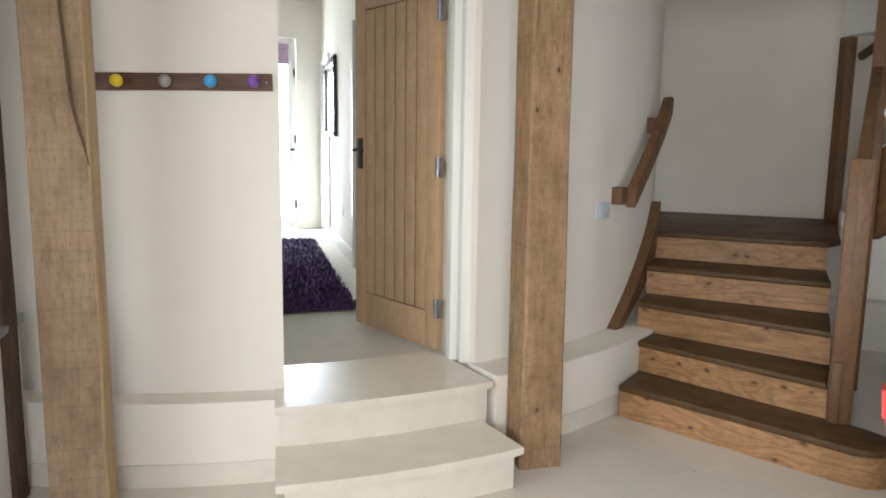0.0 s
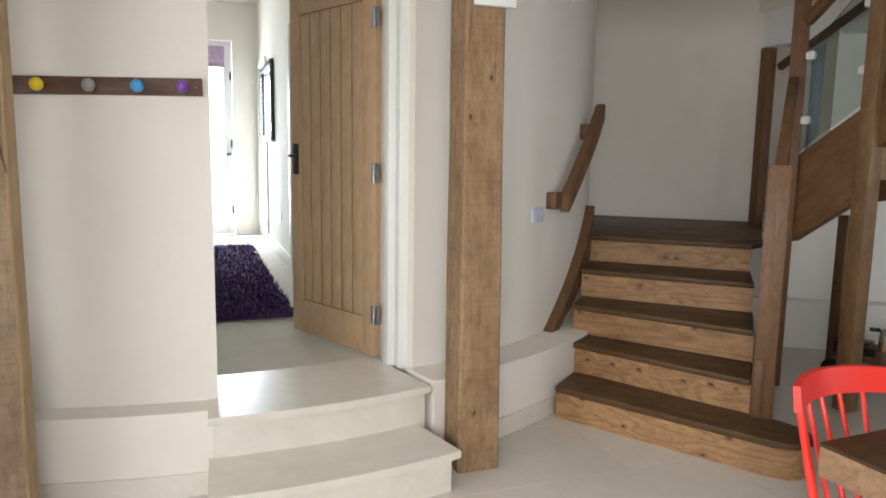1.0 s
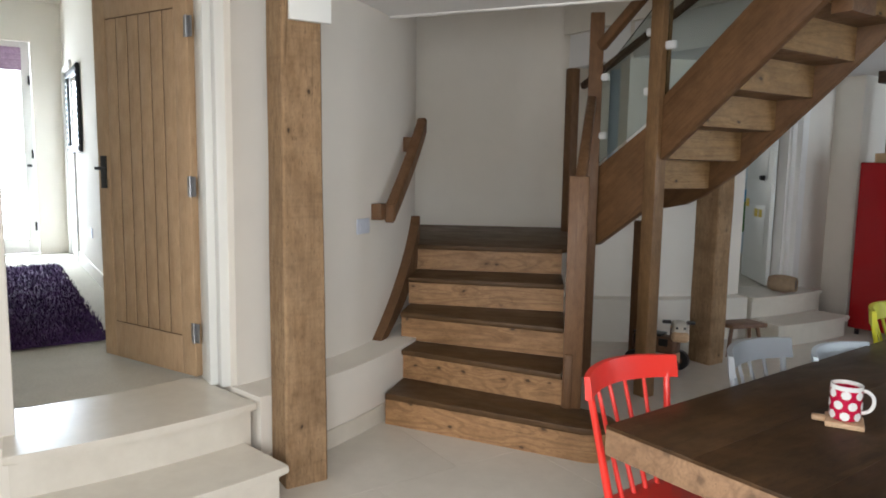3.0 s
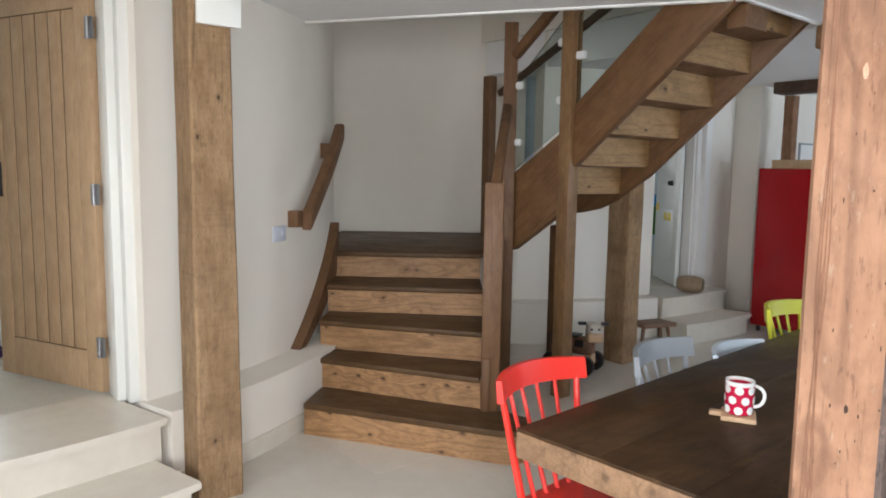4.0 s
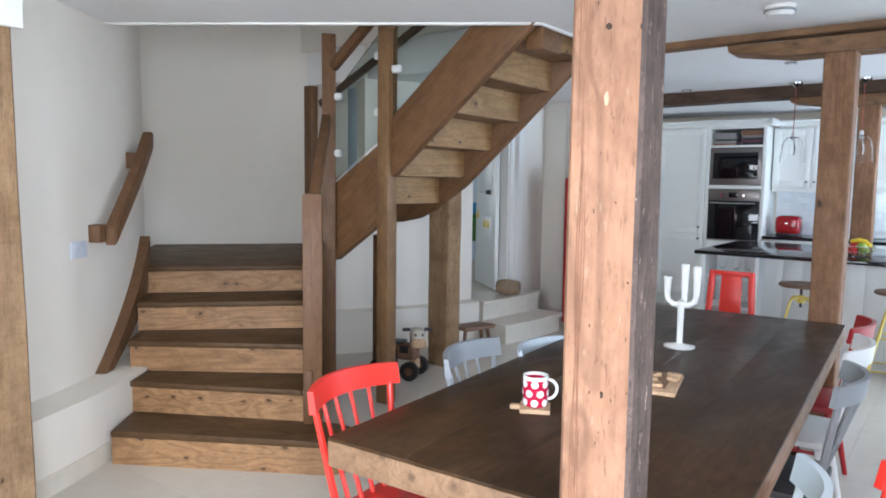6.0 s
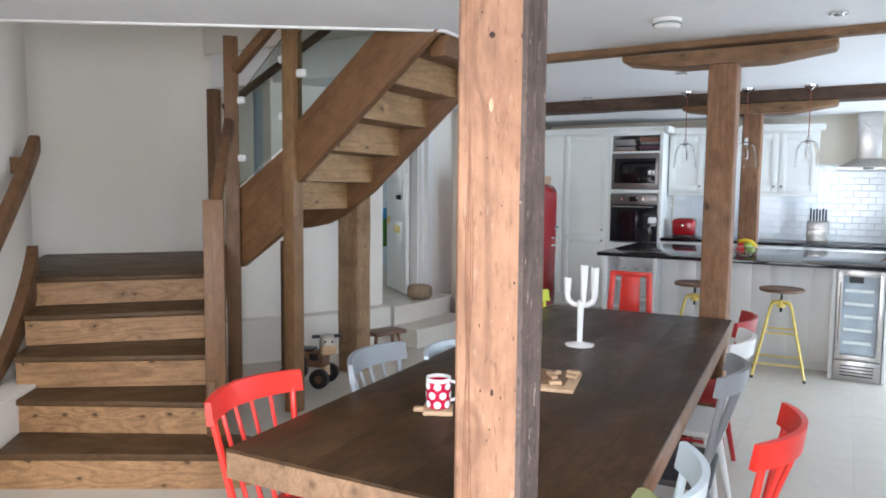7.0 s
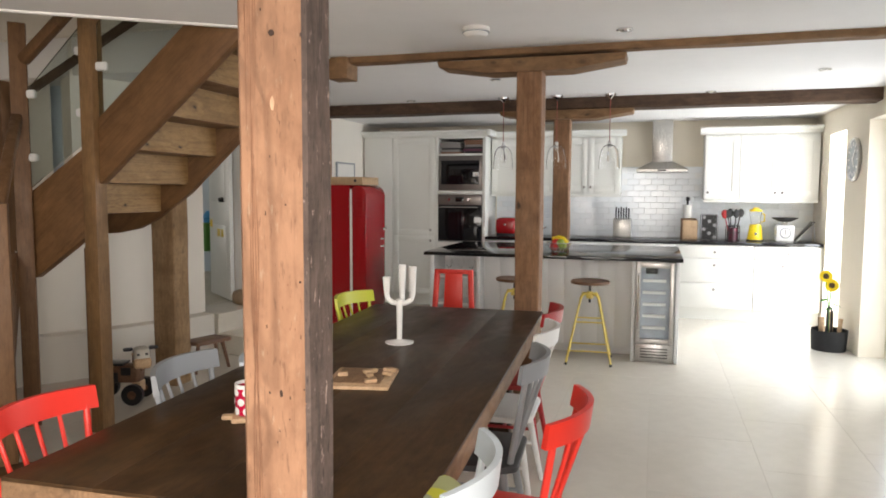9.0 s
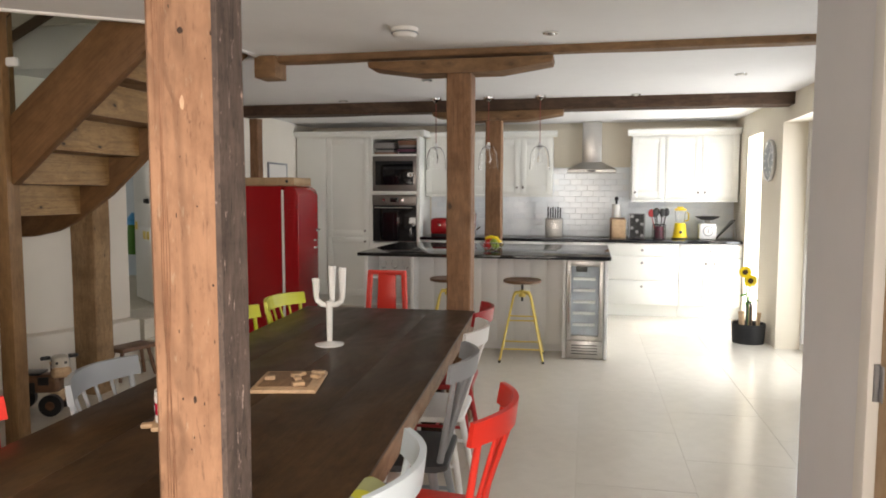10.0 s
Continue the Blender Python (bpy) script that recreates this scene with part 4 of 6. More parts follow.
# glazed door and blind at the hall's end
gd = thing("glazed_door", (0.42, 9.98, 0.37), "white glazed door at the hall's end", "door")
b = B()
for x0, x1, z0, z1 in ((-0.04, 0.06, 0.38, 2.83), (0.79, 0.89, 0.38, 2.83), (0.06, 0.79, 0.38, 0.55), (0.06, 0.79, 2.73, 2.83)):
    box(b, x0, x1, 9.96, 10.01, z0, z1, 0.004)
part("frame", b, WHITE, gd)
part("pane", box(B(), 0.06, 0.79, 9.98, 9.986, 0.55, 2.73), GLASS, gd).visible_shadow = False
for z in (0.7, 1.55, 2.4):
    part("hinge", box(B(), 0.86, 0.885, 9.945, 9.962, z - 0.05, z + 0.05, 0.002), IRON, gd)
part("handle", box(B(), 0.81, 0.86, 9.93, 9.96, 1.4, 1.43, 0.004), IRON, gd)
LILAC = carpet("lilac_cloth", (0.36, 0.22, 0.36), (0.55, 0.40, 0.52), 40, 0.3)
blind = thing("roman_blind", (0.42, 9.93, 2.5), "folded lilac striped roman blind", "blind")
for i in range(4):
    part("fold", box(B(), 0.04, 0.80, 9.90 - 0.008 * i, 9.925 - 0.008 * i, 2.50 + 0.06 * i, 2.575 + 0.06 * i, 0.01), LILAC, blind)
bm = box(B(), -3, 4, 12.5, 12.6, -1, 6)
single("backdrop", bm, emit("hazy_daylight", (0.93, 0.97, 1.0), 4.0), "bright overexposed daylight outside the hall", "backdrop", "structure")
hd = thing("hall_side_door", (1.22, 9.4, 0.37), "white panelled door in the hall wall", "door")
part("leaf", box(B(), 1.225, 1.265, 8.97, 9.78, 0.38, 2.49, 0.003), WHITE, hd)
for z0, z1 in ((0.55, 1.2), (1.4, 2.35)):
    part("panel", box(B(), 1.215, 1.225, 9.1, 9.65, z0, z1, 0.004), WHITE, hd)
part("handle", rod(B(), (1.17, 9.05, 1.4), (1.225, 9.05, 1.4), 0.012), CHROME, hd)
bm = B()
for y0, y1, z0, z1 in ((8.90, 8.96, 0.37, 2.52), (9.79, 9.85, 0.37, 2.52), (8.96, 9.79, 2.495, 2.55), (6.78, 6.87, 0.37, 2.56)):
    box(bm, 1.195, 1.235, y0, y1, z0, z1, 0.006)
single("hall_trim", bm, WHITE, "white architraves in the hall", "trim", "structure")


SWITCH = paint("cool_white_plastic", (0.66, 0.70, 0.78), 0.3, 0.03)


def plate(name, at, turn, w, h, label, sockets=2):
    t = thing(name, at, label, "switch")
    M = Matrix.Translation(at) @ Matrix.Rotation(radians(turn), 4, "Z")
    part("plate", box(B(), 0, 0.008, -w / 2, w / 2, -h / 2, h / 2, 0.003, M), SWITCH, t)
    for i in range(sockets):
        y = (i - (sockets - 1) / 2) * w * 0.45
        part("rocker", box(B(), 0.007, 0.0105, y - 0.010, y + 0.010, -0.014, 0.014, 0.0015, M), SWITCH, t)


a = 303.7
plate("light_switch", (C1[0] + R1 * math.cos(radians(a)), C1[1] + R1 * math.sin(radians(a)), 1.12), a, 0.15, 0.092, "white light switch on the curved wall")
plate("wall_socket", (1.218, 7.75, 0.80), 180, 0.15, 0.09, "white double socket on the hall wall")

# ---- coat rack ----
ra, rb = Vector((-0.42, 3.725, 1.712)), Vector((0.425, 3.610, 1.728))
rack = thing("coat_rack", (0.0, 3.7, 1.71), "dark walnut coat rack with four coloured ball knobs", "coat rack")
b = bar(B(), ra, rb, 0.022, 0.072, 0.003)
part("board", b, RACK, rack)
for x, m, lab in ((-0.187, BRIGHT_YELLOW, "yellow ball knob"), (0.0, GREYKNOB, "grey ball knob"), (0.18, BLUE, "blue ball knob"), (0.352, PURPLE, "purple ball knob")):
    f = (x - ra.x) / (rb.x - ra.x)
    p = ra.lerp(rb, f)
    b = B()
    bmesh.ops.create_uvsphere(b, u_segments=20, v_segments=12, radius=0.026, matrix=Matrix.Translation((p.x - 0.005, p.y - 0.05, p.z)))
    rod(b, (p.x, p.y, p.z), (p.x - 0.003, p.y - 0.035, p.z), 0.012)
    part("knob", b, m, rack, lab)
part("screw", rod(B(), (0.40, 3.602, 1.727), (0.4, 3.5985, 1.727), 0.003), DULL_STEEL, rack)

# low white wall under a grey ledge, built as two plain blocks
low = thing("low_cupboard", (-0.95, 3.7, 0), "low white wall with a grey top beside the dark post", "cupboard")
part("body", box(B(), -1.3, -0.62, 3.3, 3.68, 0, 0.72, 0.004), WHITE, low)
part("top", box(B(), -1.32, -0.60, 3.27, 3.69, 0.72, 0.76, 0.006), GREY, low)


# ---- chairs ----
def spindle_chair(m, label, group):
    c = thing("dining_chair", (0, 0, 0), label, "chair", group)
    outline = []
    for x, y in ((-0.19, -0.19), (0.19, -0.19), (0.215, 0.2), (-0.215, 0.2)):
        for da in range(5):
            a0 = {(-1, -1): 180, (1, -1): 270, (1, 1): 0, (-1, 1): 90}[(1 if x > 0 else -1, 1 if y > 0 else -1)]
            a = radians(a0 + da * 22.5)
            outline.append((x * 0.8 + 0.045 * math.cos(a), y * 0.82 + 0.045 * math.sin(a)))
    part("seat", prism(B(), outline, 0.425, 0.452, 0.008), CHARCOAL if m == GREY else m, c, "dark charcoal seat" if m == GREY else "")
    legs = {}
    for sx in (-1, 1):
        for sy in (-1, 1):
            p, q = Vector((sx * 0.14, sy * 0.13, 0.43)), Vector((sx * 0.205, sy * 0.205, 0.0))
            legs[sx, sy] = (p, q)
            part("leg", rod(B(), q, p, 0.0125, 0.019, 12), m, c)
    for sx in (-1, 1):
        p, q = legs[sx, -1][0].lerp(legs[sx, -1][1], 0.52), legs[sx, 1][0].lerp(legs[sx, 1][1], 0.52)
        part("stretcher", rod(B(), p, q, 0.009), m, c)
    part("stretcher", rod(B(), (-0.172, 0, 0.207), (0.172, 0, 0.207), 0.009), m, c)

    def back(x):
        return -0.288 + 1.6 * x * x

    for i in range(6):
        f = i / 5 * 2 - 1
        xt = f * 0.195
        r = 0.0135 if i in (0, 5) else 0.0085
        part("spindle", rod(B(), (f * 0.15, -0.165, 0.44), (xt, back(xt), 0.80), r, r * 0.8, 10), m, c)
    b, cols = B(), []
    for k in range(17):
        x = -0.225 + 0.45 * k / 16
        n = Vector((-3.2 * x, 1)).normalized()
        top = 0.862 - 0.10 * x * x
        cols.append([b.verts.new((x + n.x * o, back(x) + n.y * o - (z - 0.8) * 0.15, z)) for o, z in ((-0.011, 0.785), (0.011, 0.785), (0.009, top), (-0.009, top))])
    for p, q in zip(cols, cols[1:]):
        for i in range(4):
            b.faces.new((p[i], p[(i + 1) % 4], q[(i + 1) % 4], q[i]))
    b.faces.new(cols[0][::-1]), b.faces.new(cols[-1])
    bmesh.ops.bevel(b, geom=[e for e in b.edges if len(e.link_faces) == 2 and e.calc_face_angle(0) > 0.8], offset=0.005, segments=2, affect="EDGES")
    part("top_rail", b, m, c)
    return c


def seat_at(ch, x, y, turn):
    ch.matrix_basis = pose(x, y, 0, 0, 0, turn)


G = "chairs round the dining table"
for m, label, spots in (
    (RED, "bright red wooden spindle-back chair", ((2.15, 1.67, 184), (2.65, 0.59, -4))),
    (GREY, "grey wooden spindle-back chair with a dark seat", ((2.755, 1.60, 187), (3.25, 0.81, 4))),
    (PALEBLUE, "pale blue wooden spindle-back chair", ((3.31, 1.60, 183), (2.10, 0.765, 3))),
    (LIME, "lime yellow wooden spindle-back chair", ((4.02, 1.73, 183), (4.53, 1.72, 173))),
    (OFFWHITE, "white wooden spindle-back chair", ((3.85, 0.85, 2),)),
    (DARKRED, "dark red wooden spindle-back chair", ((4.40, 0.90, 3),)),
):
    first = spindle_chair(m, label, G)
    seat_at(first, *spots[0])
    for s in spots[1:]:
        copy_thing(first, pose(s[0], s[1], 0, 0, 0, s[2]))
    if m == PALEBLUE:
        first.scale = (1.0, 1.0, 0.90)

# cushion on the pale blue chair
m, nt, bs = mat("check_cloth", 0.9)
ck = nt.nodes.new("ShaderNodeTexVoronoi")
nt.links.new(coords(nt, (16, 16, 16)), ck.inputs["Vector"])
ck.inputs["Scale"].default_value = 1.0
nt.links.new(ramp(nt, ck.outputs["Color"], ((0.35, (0.62, 0.62, 0.06)), (0.62, (0.50, 0.52, 0.08)), (0.8, (0.36, 0.40, 0.30)))), bs.inputs["Base Color"])
cush = thing("seat_cushion", (2.10, 0.70, 0.452), "lime and grey patterned cushion on the chair", "cushion")
b = box(B(), -0.16, 0.16, -0.05, 0.05, -0.15, 0.15, 0.045, None, 5)
bmesh.ops.transform(b, matrix=Matrix.Translation((2.10, 0.665, 0.612)) @ Matrix.Rotation(radians(18), 4, "X"), verts=b.verts)
part("cover", b, m, cush)

# panel-back chair at the table's far end
pc = thing("panel_chair", (5.55, 1.62, 0), "red wooden chair with a plain panel back", "chair", G)
for s in (-1, 1):
    part("back_post", bar(B(), (5.70, 1.62 + s * 0.18, 0.0), (5.75, 1.62 + s * 0.135, 0.90), 0.035, 0.04, 0.006, (0, 1, 0)), RED, pc)
    part("leg", bar(B(), (5.30, 1.62 + s * 0.2, 0.0), (5.34, 1.62 + s * 0.17, 0.45), 0.035, 0.04, 0.006, (0, 1, 0)), RED, pc)
part("seat", box(B(), 5.28, 5.74, 1.42, 1.82, 0.44, 0.47, 0.008), RED, pc)
part("panel", slab(B(), [(5.715, 1.54, 0.47), (5.715, 1.70, 0.47), (5.742, 1.69, 0.87), (5.742, 1.55, 0.87)], (0.014, 0, 0), 0.003), RED, pc)
part("top_rail", bar(B(), (5.745, 1.465, 0.885), (5.745, 1.775, 0.885), 0.025, 0.035, 0.006), RED, pc)

# ---- things on the table ----
mug = thing("mug", (2.47, 1.385, 0.775), "red mug with white dots on a wooden coaster", "mug")
MX, MY, MZ = 2.47, 1.385, 0.776
MUG_RED = paint("crimson_glaze", (0.58, 0.014, 0.06), 0.15, 0.05, bumpy=0.0)
part("cup", lathe(B(), [(0, 0), (0.034, 0), (0.039, 0.004), (0.0415, 0.05), (0.042, 0.1), (0.039, 0.101), (0.0375, 0.05), (0.034, 0.008), (0, 0.008)], (MX, MY, MZ), 32), MUG_RED, mug)
b = lathe(B(), [(0.0424, 0.09), (0.0428, 0.103), (0.0385, 0.103), (0.0385, 0.092)], (MX, MY, MZ), 32)
part("rim", b, PORCELAIN, mug, "white rim")
b = B()
for row in range(3):
    for k in range(7):
        a0, zc = 2 * math.pi * (k + 0.5 * (row % 2)) / 7, 0.0165 + 0.031 * row
        rr = 0.0128
        R = 0.0400 + 0.0025 * min(1, zc / 0.05)
        vs = []
        for j in range(10):
            t = 2 * math.pi * j / 10
            a = a0 + rr * math.cos(t) / R
            vs.append(b.verts.new((MX + (R + 0.0012) * math.cos(a), MY + (R + 0.0012) * math.sin(a), MZ + zc + rr * math.sin(t))))
        b.faces.new(vs)
part("dots", b, PORCELAIN, mug, "round white dots", 0)
ha = -0.9
hd_ = Vector((math.cos(ha), math.sin(ha), 0))
part("handle", tube(B(), [Vector((MX, MY, MZ)) + hd_ * r + Vector((0, 0, z)) for r, z in [(0.036 + 0.036 * math.sin(math.pi * k / 12) ** 0.8, 0.054 + 0.033 * math.cos(math.pi * k / 12)) for k in range(13)]], 0.0055, 10), PORCELAIN, mug)
coaster = thing("coaster", (2.46, 1.40, 0.757), "small wooden coaster with a knob handle", "coaster")
M = Matrix.Translation((2.47, 1.385, 0.758)) @ Matrix.Rotation(radians(118), 4, "Z")
part("board", box(B(), -0.05, 0.05, -0.05, 0.05, 0, 0.016, 0.004, M), PALE_WOOD, coaster)
part("handle", box(B(), 0.045, 0.085, -0.015, 0.015, 0.001, 0.017, 0.006, M), PALE_WOOD, coaster)

candle = thing("candelabra", (3.72, 1.32, 0.757), "white three-armed candelabra on a round foot", "candle holder")
part("foot", lathe(B(), [(0, 0), (0.07, 0), (0.072, 0.006), (0.03, 0.014), (0.014, 0.02), (0, 0.02)], (3.72, 1.32, 0.757), 28), PORCELAIN, candle)
part("stem", rod(B(), (3.72, 1.32, 0.77), (3.72, 1.32, 0.975), 0.0135, 0.0165, 14), PORCELAIN, candle)
for dy, dx, zt in ((0.068, 0.0, 1.085), (0.0, 0.04, 1.145), (-0.062, 0.02, 1.14)):
    e = Vector((3.72 + dx, 1.32 + dy, 0))
    b = tube(B(), [(3.72, 1.32, 0.955), (3.72 + dx * 0.5, 1.32 + dy * 0.55, 0.958), (e.x, e.y * 0.9 + 1.32 * 0.1, 0.975), (e.x, e.y, 1.0), (e.x, e.y, 1.03)], 0.0135, 10)
    part("arm", b, PORCELAIN, candle)
    part("cup", lathe(B(), [(0, 1.015), (0.015, 1.015), (0.019, zt - 0.02), (0.021, zt), (0.016, zt), (0.013, 1.03), (0, 1.03)], (e.x, e.y, 0), 18), PORCELAIN, candle)

game = thing("wooden_game", (3.0, 1.22, 0.757), "wooden tile board game with loose pieces", "game")
M = Matrix.Translation((3.02, 1.21, 0.758)) @ Matrix.Rotation(radians(12), 4, "Z")
part("board", box(B(), -0.14, 0.14, -0.12, 0.13, 0, 0.014, 0.003, M), PALE_WOOD, game)
part("inlay", box(B(), -0.1, 0.12, -0.08, 0.11, 0.0135, 0.017, 0.001, M), TABLE_EDGE, game)
rnd = random.Random(9)
for i in range(10):
    x, y = rnd.uniform(-0.11, 0.11), rnd.uniform(-0.1, 0.1)
    mm = M @ Matrix.Translation((x, y, 0.017)) @ Matrix.Rotation(rnd.uniform(0, 3), 4, "Z")
    part("piece", box(B(), -0.02, 0.02, -0.012, 0.012, 0, 0.014, 0.002, mm), PALE_WOOD, game)

# ---- kitchen units ----
KNOB = metal("pewter_knob", (0.30, 0.28, 0.26), 0.35)


def shaker(parent, x, y0, y1, z0, z1, knob=None, name="door", rail=0.075, m=None):
    """A framed front facing -x, set in front of a carcass."""
    m = m or CREAM
    y0, y1, z0, z1 = y0 + 0.0025, y1 - 0.0025, z0 + 0.0025, z1 - 0.0025
    b = B()
    if rail and z1 - z0 > 0.2:
        for a, c, d, e in ((y0, y0 + rail, z0, z1), (y1 - rail, y1, z0, z1), (y0 + rail, y1 - rail, z0, z0 + rail), (y0 + rail, y1 - rail, z1 - rail, z1)):
            box(b, x - 0.022, x, a, c, d, e, 0.0025)
        box(b, x - 0.012, x - 0.004, y0 + rail - 0.003, y1 - rail + 0.003, z0 + rail - 0.003, z1 - rail + 0.003)
    else:
        box(b, x - 0.022, x, y0, y1, z0, z1, 0.003)
    d = part(name, b, m, parent)
    for k in knob or ():
        M = Matrix.Translation((x - 0.022, k[0], k[1])) @ Matrix.Rotation(radians(-90), 4, "Y")
        part("knob", lathe(B(), [(0.006, 0), (0.006, 0.014), (0.015, 0.018), (0.016, 0.025), (0.010, 0.03), (0, 0.031)], n=14, m=M), KNOB, d, "dark pewter knob")
    return d


def unit(name, label, x0, x1, y0, y1, z0, z1, plinth=0.0, category="cabinet"):
    c = thing(name, ((x0 + x1) / 2, (y0 + y1) / 2, z0), label, category)
    part("body", box(B(), x0, x1, y0 + 0.001, y1 - 0.001, z0 + plinth, z1, 0.002), CREAM, c)
    if plinth:
        part("plinth", box(B(), x0 + 0.05, x1, y0 + 0.001, y1 - 0.001, z0, z0 + plinth - 0.001), CREAM, c)
    return c


FX = 9.3
u = unit("tall_unit", "cream tall end unit", FX, 9.898, 3.49, 3.90, 0, 2.23, 0.15)
shaker(u, FX, 3.49, 3.90, 0.15, 2.22, (), "panel", 0)
u = unit("larder_unit", "cream larder unit with two framed doors", FX, 9.898, 2.895, 3.488, 0, 2.23, 0.15)
shaker(u, FX, 2.895, 3.488, 0.15, 0.93, ((2.95, 0.87),))
shaker(u, FX, 2.895, 3.488, 0.935, 2.22, ((2.95, 1.01),))
# oven tower
u = thing("oven_tower", (9.6, 2.55, 0), "cream tall unit holding the oven, the microwave and cookery books", "cabinet")
b = B()
for y0, y1, z0, z1 in ((2.215, 2.255, 0.15, 2.23), (2.852, 2.893, 0.15, 2.23), (2.255, 2.852, 1.985, 2.01), (2.255, 2.852, 1.485, 1.53), (2.255, 2.852, 2.205, 2.23), (2.255, 2.852, 0.15, 0.86)):
    box(b, FX - 0.02, 9.898, y0, y1, z0, z1, 0.002)
box(b, 9.86, 9.898, 2.256, 2.851, 0.86, 2.2)
part("carcass", b, CREAM, u)
shaker(u, FX - 0.02, 2.255, 2.852, 0.17, 0.85, ((2.31, 0.8),))


DARK_STEEL = metal("dark_steel", (0.22, 0.20, 0.19), 0.38, 1)


def oven(name, label, y0, y1, z0, z1, panel, window):
    t = thing(name, (9.5, (y0 + y1) / 2, z0), label, "oven")
    part("casing", box(B(), FX - 0.015, 9.8, y0, y1, z0, z1, 0.003), DARK_STEEL, t)
    part("door_glass", box(B(), FX - 0.03, FX - 0.015, *window, 0.004), BLACK_GLASS, t)
    return t


t = oven("oven", "built-in steel and black glass oven", 2.258, 2.85, 0.87, 1.478, 0, (2.262, 2.846, 0.88, 1.345))
part("control_panel", box(B(), FX - 0.034, FX - 0.016, 2.258, 2.85, 1.35, 1.477, 0.003), DARK_STEEL, t)
part("display", box(B(), FX - 0.037, FX - 0.033, 2.50, 2.61, 1.385, 1.445, 0.001), BLACK_GLASS, t)
for y in (2.43, 2.69):
    part("dial", rod(B(), (FX - 0.034, y, 1.415), (FX - 0.06, y, 1.415), 0.019, 0.017, 18), CHROME, t)
b = tube(B(), [(FX - 0.03, 2.30, 1.315), (FX - 0.065, 2.30, 1.315), (FX - 0.065, 2.81, 1.315), (FX - 0.03, 2.81, 1.315)], 0.009)
part("handle", b, CHROME, t)
t = oven("microwave", "built-in microwave with a dark window in a steel surround", 2.258, 2.85, 1.533, 1.983, 0, (2.30, 2.81, 1.61, 1.92))
part("button", rod(B(), (FX - 0.03, 2.335, 1.74), (FX - 0.036, 2.335, 1.74), 0.014), CHROME, t)
BOOKS = [paint("book_" + n, c, 0.6) for n, c in (("red", (0.45, 0.06, 0.04)), ("orange", (0.55, 0.16, 0.06)), ("plum", (0.16, 0.05, 0.09)), ("black", (0.03, 0.03, 0.03)), ("grey", (0.3, 0.28, 0.27)), ("brown", (0.25, 0.12, 0.07)))]
rnd = random.Random(3)
for y0, y1 in ((2.555, 2.845), (2.265, 2.53)):
    z = 2.011
    for i in range(6):
        h = rnd.uniform(0.02, 0.034)
        if z + h > 2.19:
            break
        d = rnd.uniform(0, 0.02)
        bk = single("book", box(B(), FX + 0.0 + d, 9.55, y0 + rnd.uniform(0, 0.02), y1 - rnd.uniform(0, 0.03), z, z + h, 0.003), BOOKS[rnd.randrange(6)], "hardback cookery book lying in a stack", "book", group="cookery books")
        z += h + 0.0005
# wall units
for y0, y1, z0, doors in ((0.54, 1.36, 1.49, 2), (1.362, 2.20, 1.49, 2), (-0.84, -0.445, 1.43, 1), (-1.70, -0.842, 1.43, 2)):
    u = unit("wall_unit", "cream wall cabinet with framed doors", 9.58, 9.898, y0, y1, z0, 2.22)
    w = (y1 - y0) / doors
    for i in range(doors):
        a = y0 + i * w
        ky = a + w - 0.04 if (i == 0 and doors == 2) else a + 0.04
        if doors == 1:
            ky = a + w - 0.04
        shaker(u, 9.58, a, a + w, z0 + 0.03, 2.2, ((ky, z0 + 0.09),))
    part("light_rail", box(B(), 9.552, 9.60, y0, y1, z0 - 0.03, z0 - 0.001, 0.004), CREAM, u)


def cornice(x, y0, y1, z0, z1, ends):
    b = slab(B(), [(x, y0, z0), (x - 0.02, y0, z0), (x - 0.03, y0, z0 + 0.03), (x - 0.075, y0, z1 - 0.02), (x - 0.075, y0, z1), (x, y0, z1)], (0, y1 - y0, 0))
    return single("cornice", b, CREAM, "cream moulded cornice", "trim", "structure")


cornice(FX, 2.20, 3.92, 2.231, 2.31, 0)
single("cornice_return", box(B(), FX - 0.075, 9.56, 2.14, 2.199, 2.231, 2.31, 0.01), CREAM, "cream moulded cornice", "trim", "structure")
cornice(9.58, 0.48, 2.138, 2.221, 2.30, 0)
cornice(9.58, -1.718, -0.385, 2.221, 2.30, 0)
# base units and worktop
for y0, y1, kind in ((-1.715, -1.0, "mixed"), (-0.998, -0.14, "drawers"), (-0.138, 0.64, "doors"), (0.642, 1.42, "doors"), (1.422, 2.2, "doors")):
    u = unit("base_unit", "white base unit with pewter knobs", FX, 9.898, y0, y1, 0, 0.903, 0.15)
    ym = (y0 + y1) / 2
    if kind == "drawers":
        for z0, z1 in ((0.15, 0.45), (0.45, 0.74), (0.74, 0.895)):
            shaker(u, FX, y0, y1, z0, z1, ((ym, z1 - 0.075 if z1 < 0.8 else ym * 0 + 0.82),), "drawer", 0)
    else:
        shaker(u, FX, y0, y1, 0.74, 0.895, ((ym, 0.82),), "drawer", 0)
        shaker(u, FX, y0, ym, 0.15, 0.737, ((ym - 0.05, 0.67),))
        shaker(u, FX, ym, y1, 0.15, 0.737, ((ym + 0.05, 0.67),))
single("worktop", box(B(), FX - 0.03, 9.897, -1.717, 2.213, 0.905, 0.94, 0.004), GRANITE, "polished black granite worktop", "worktop")
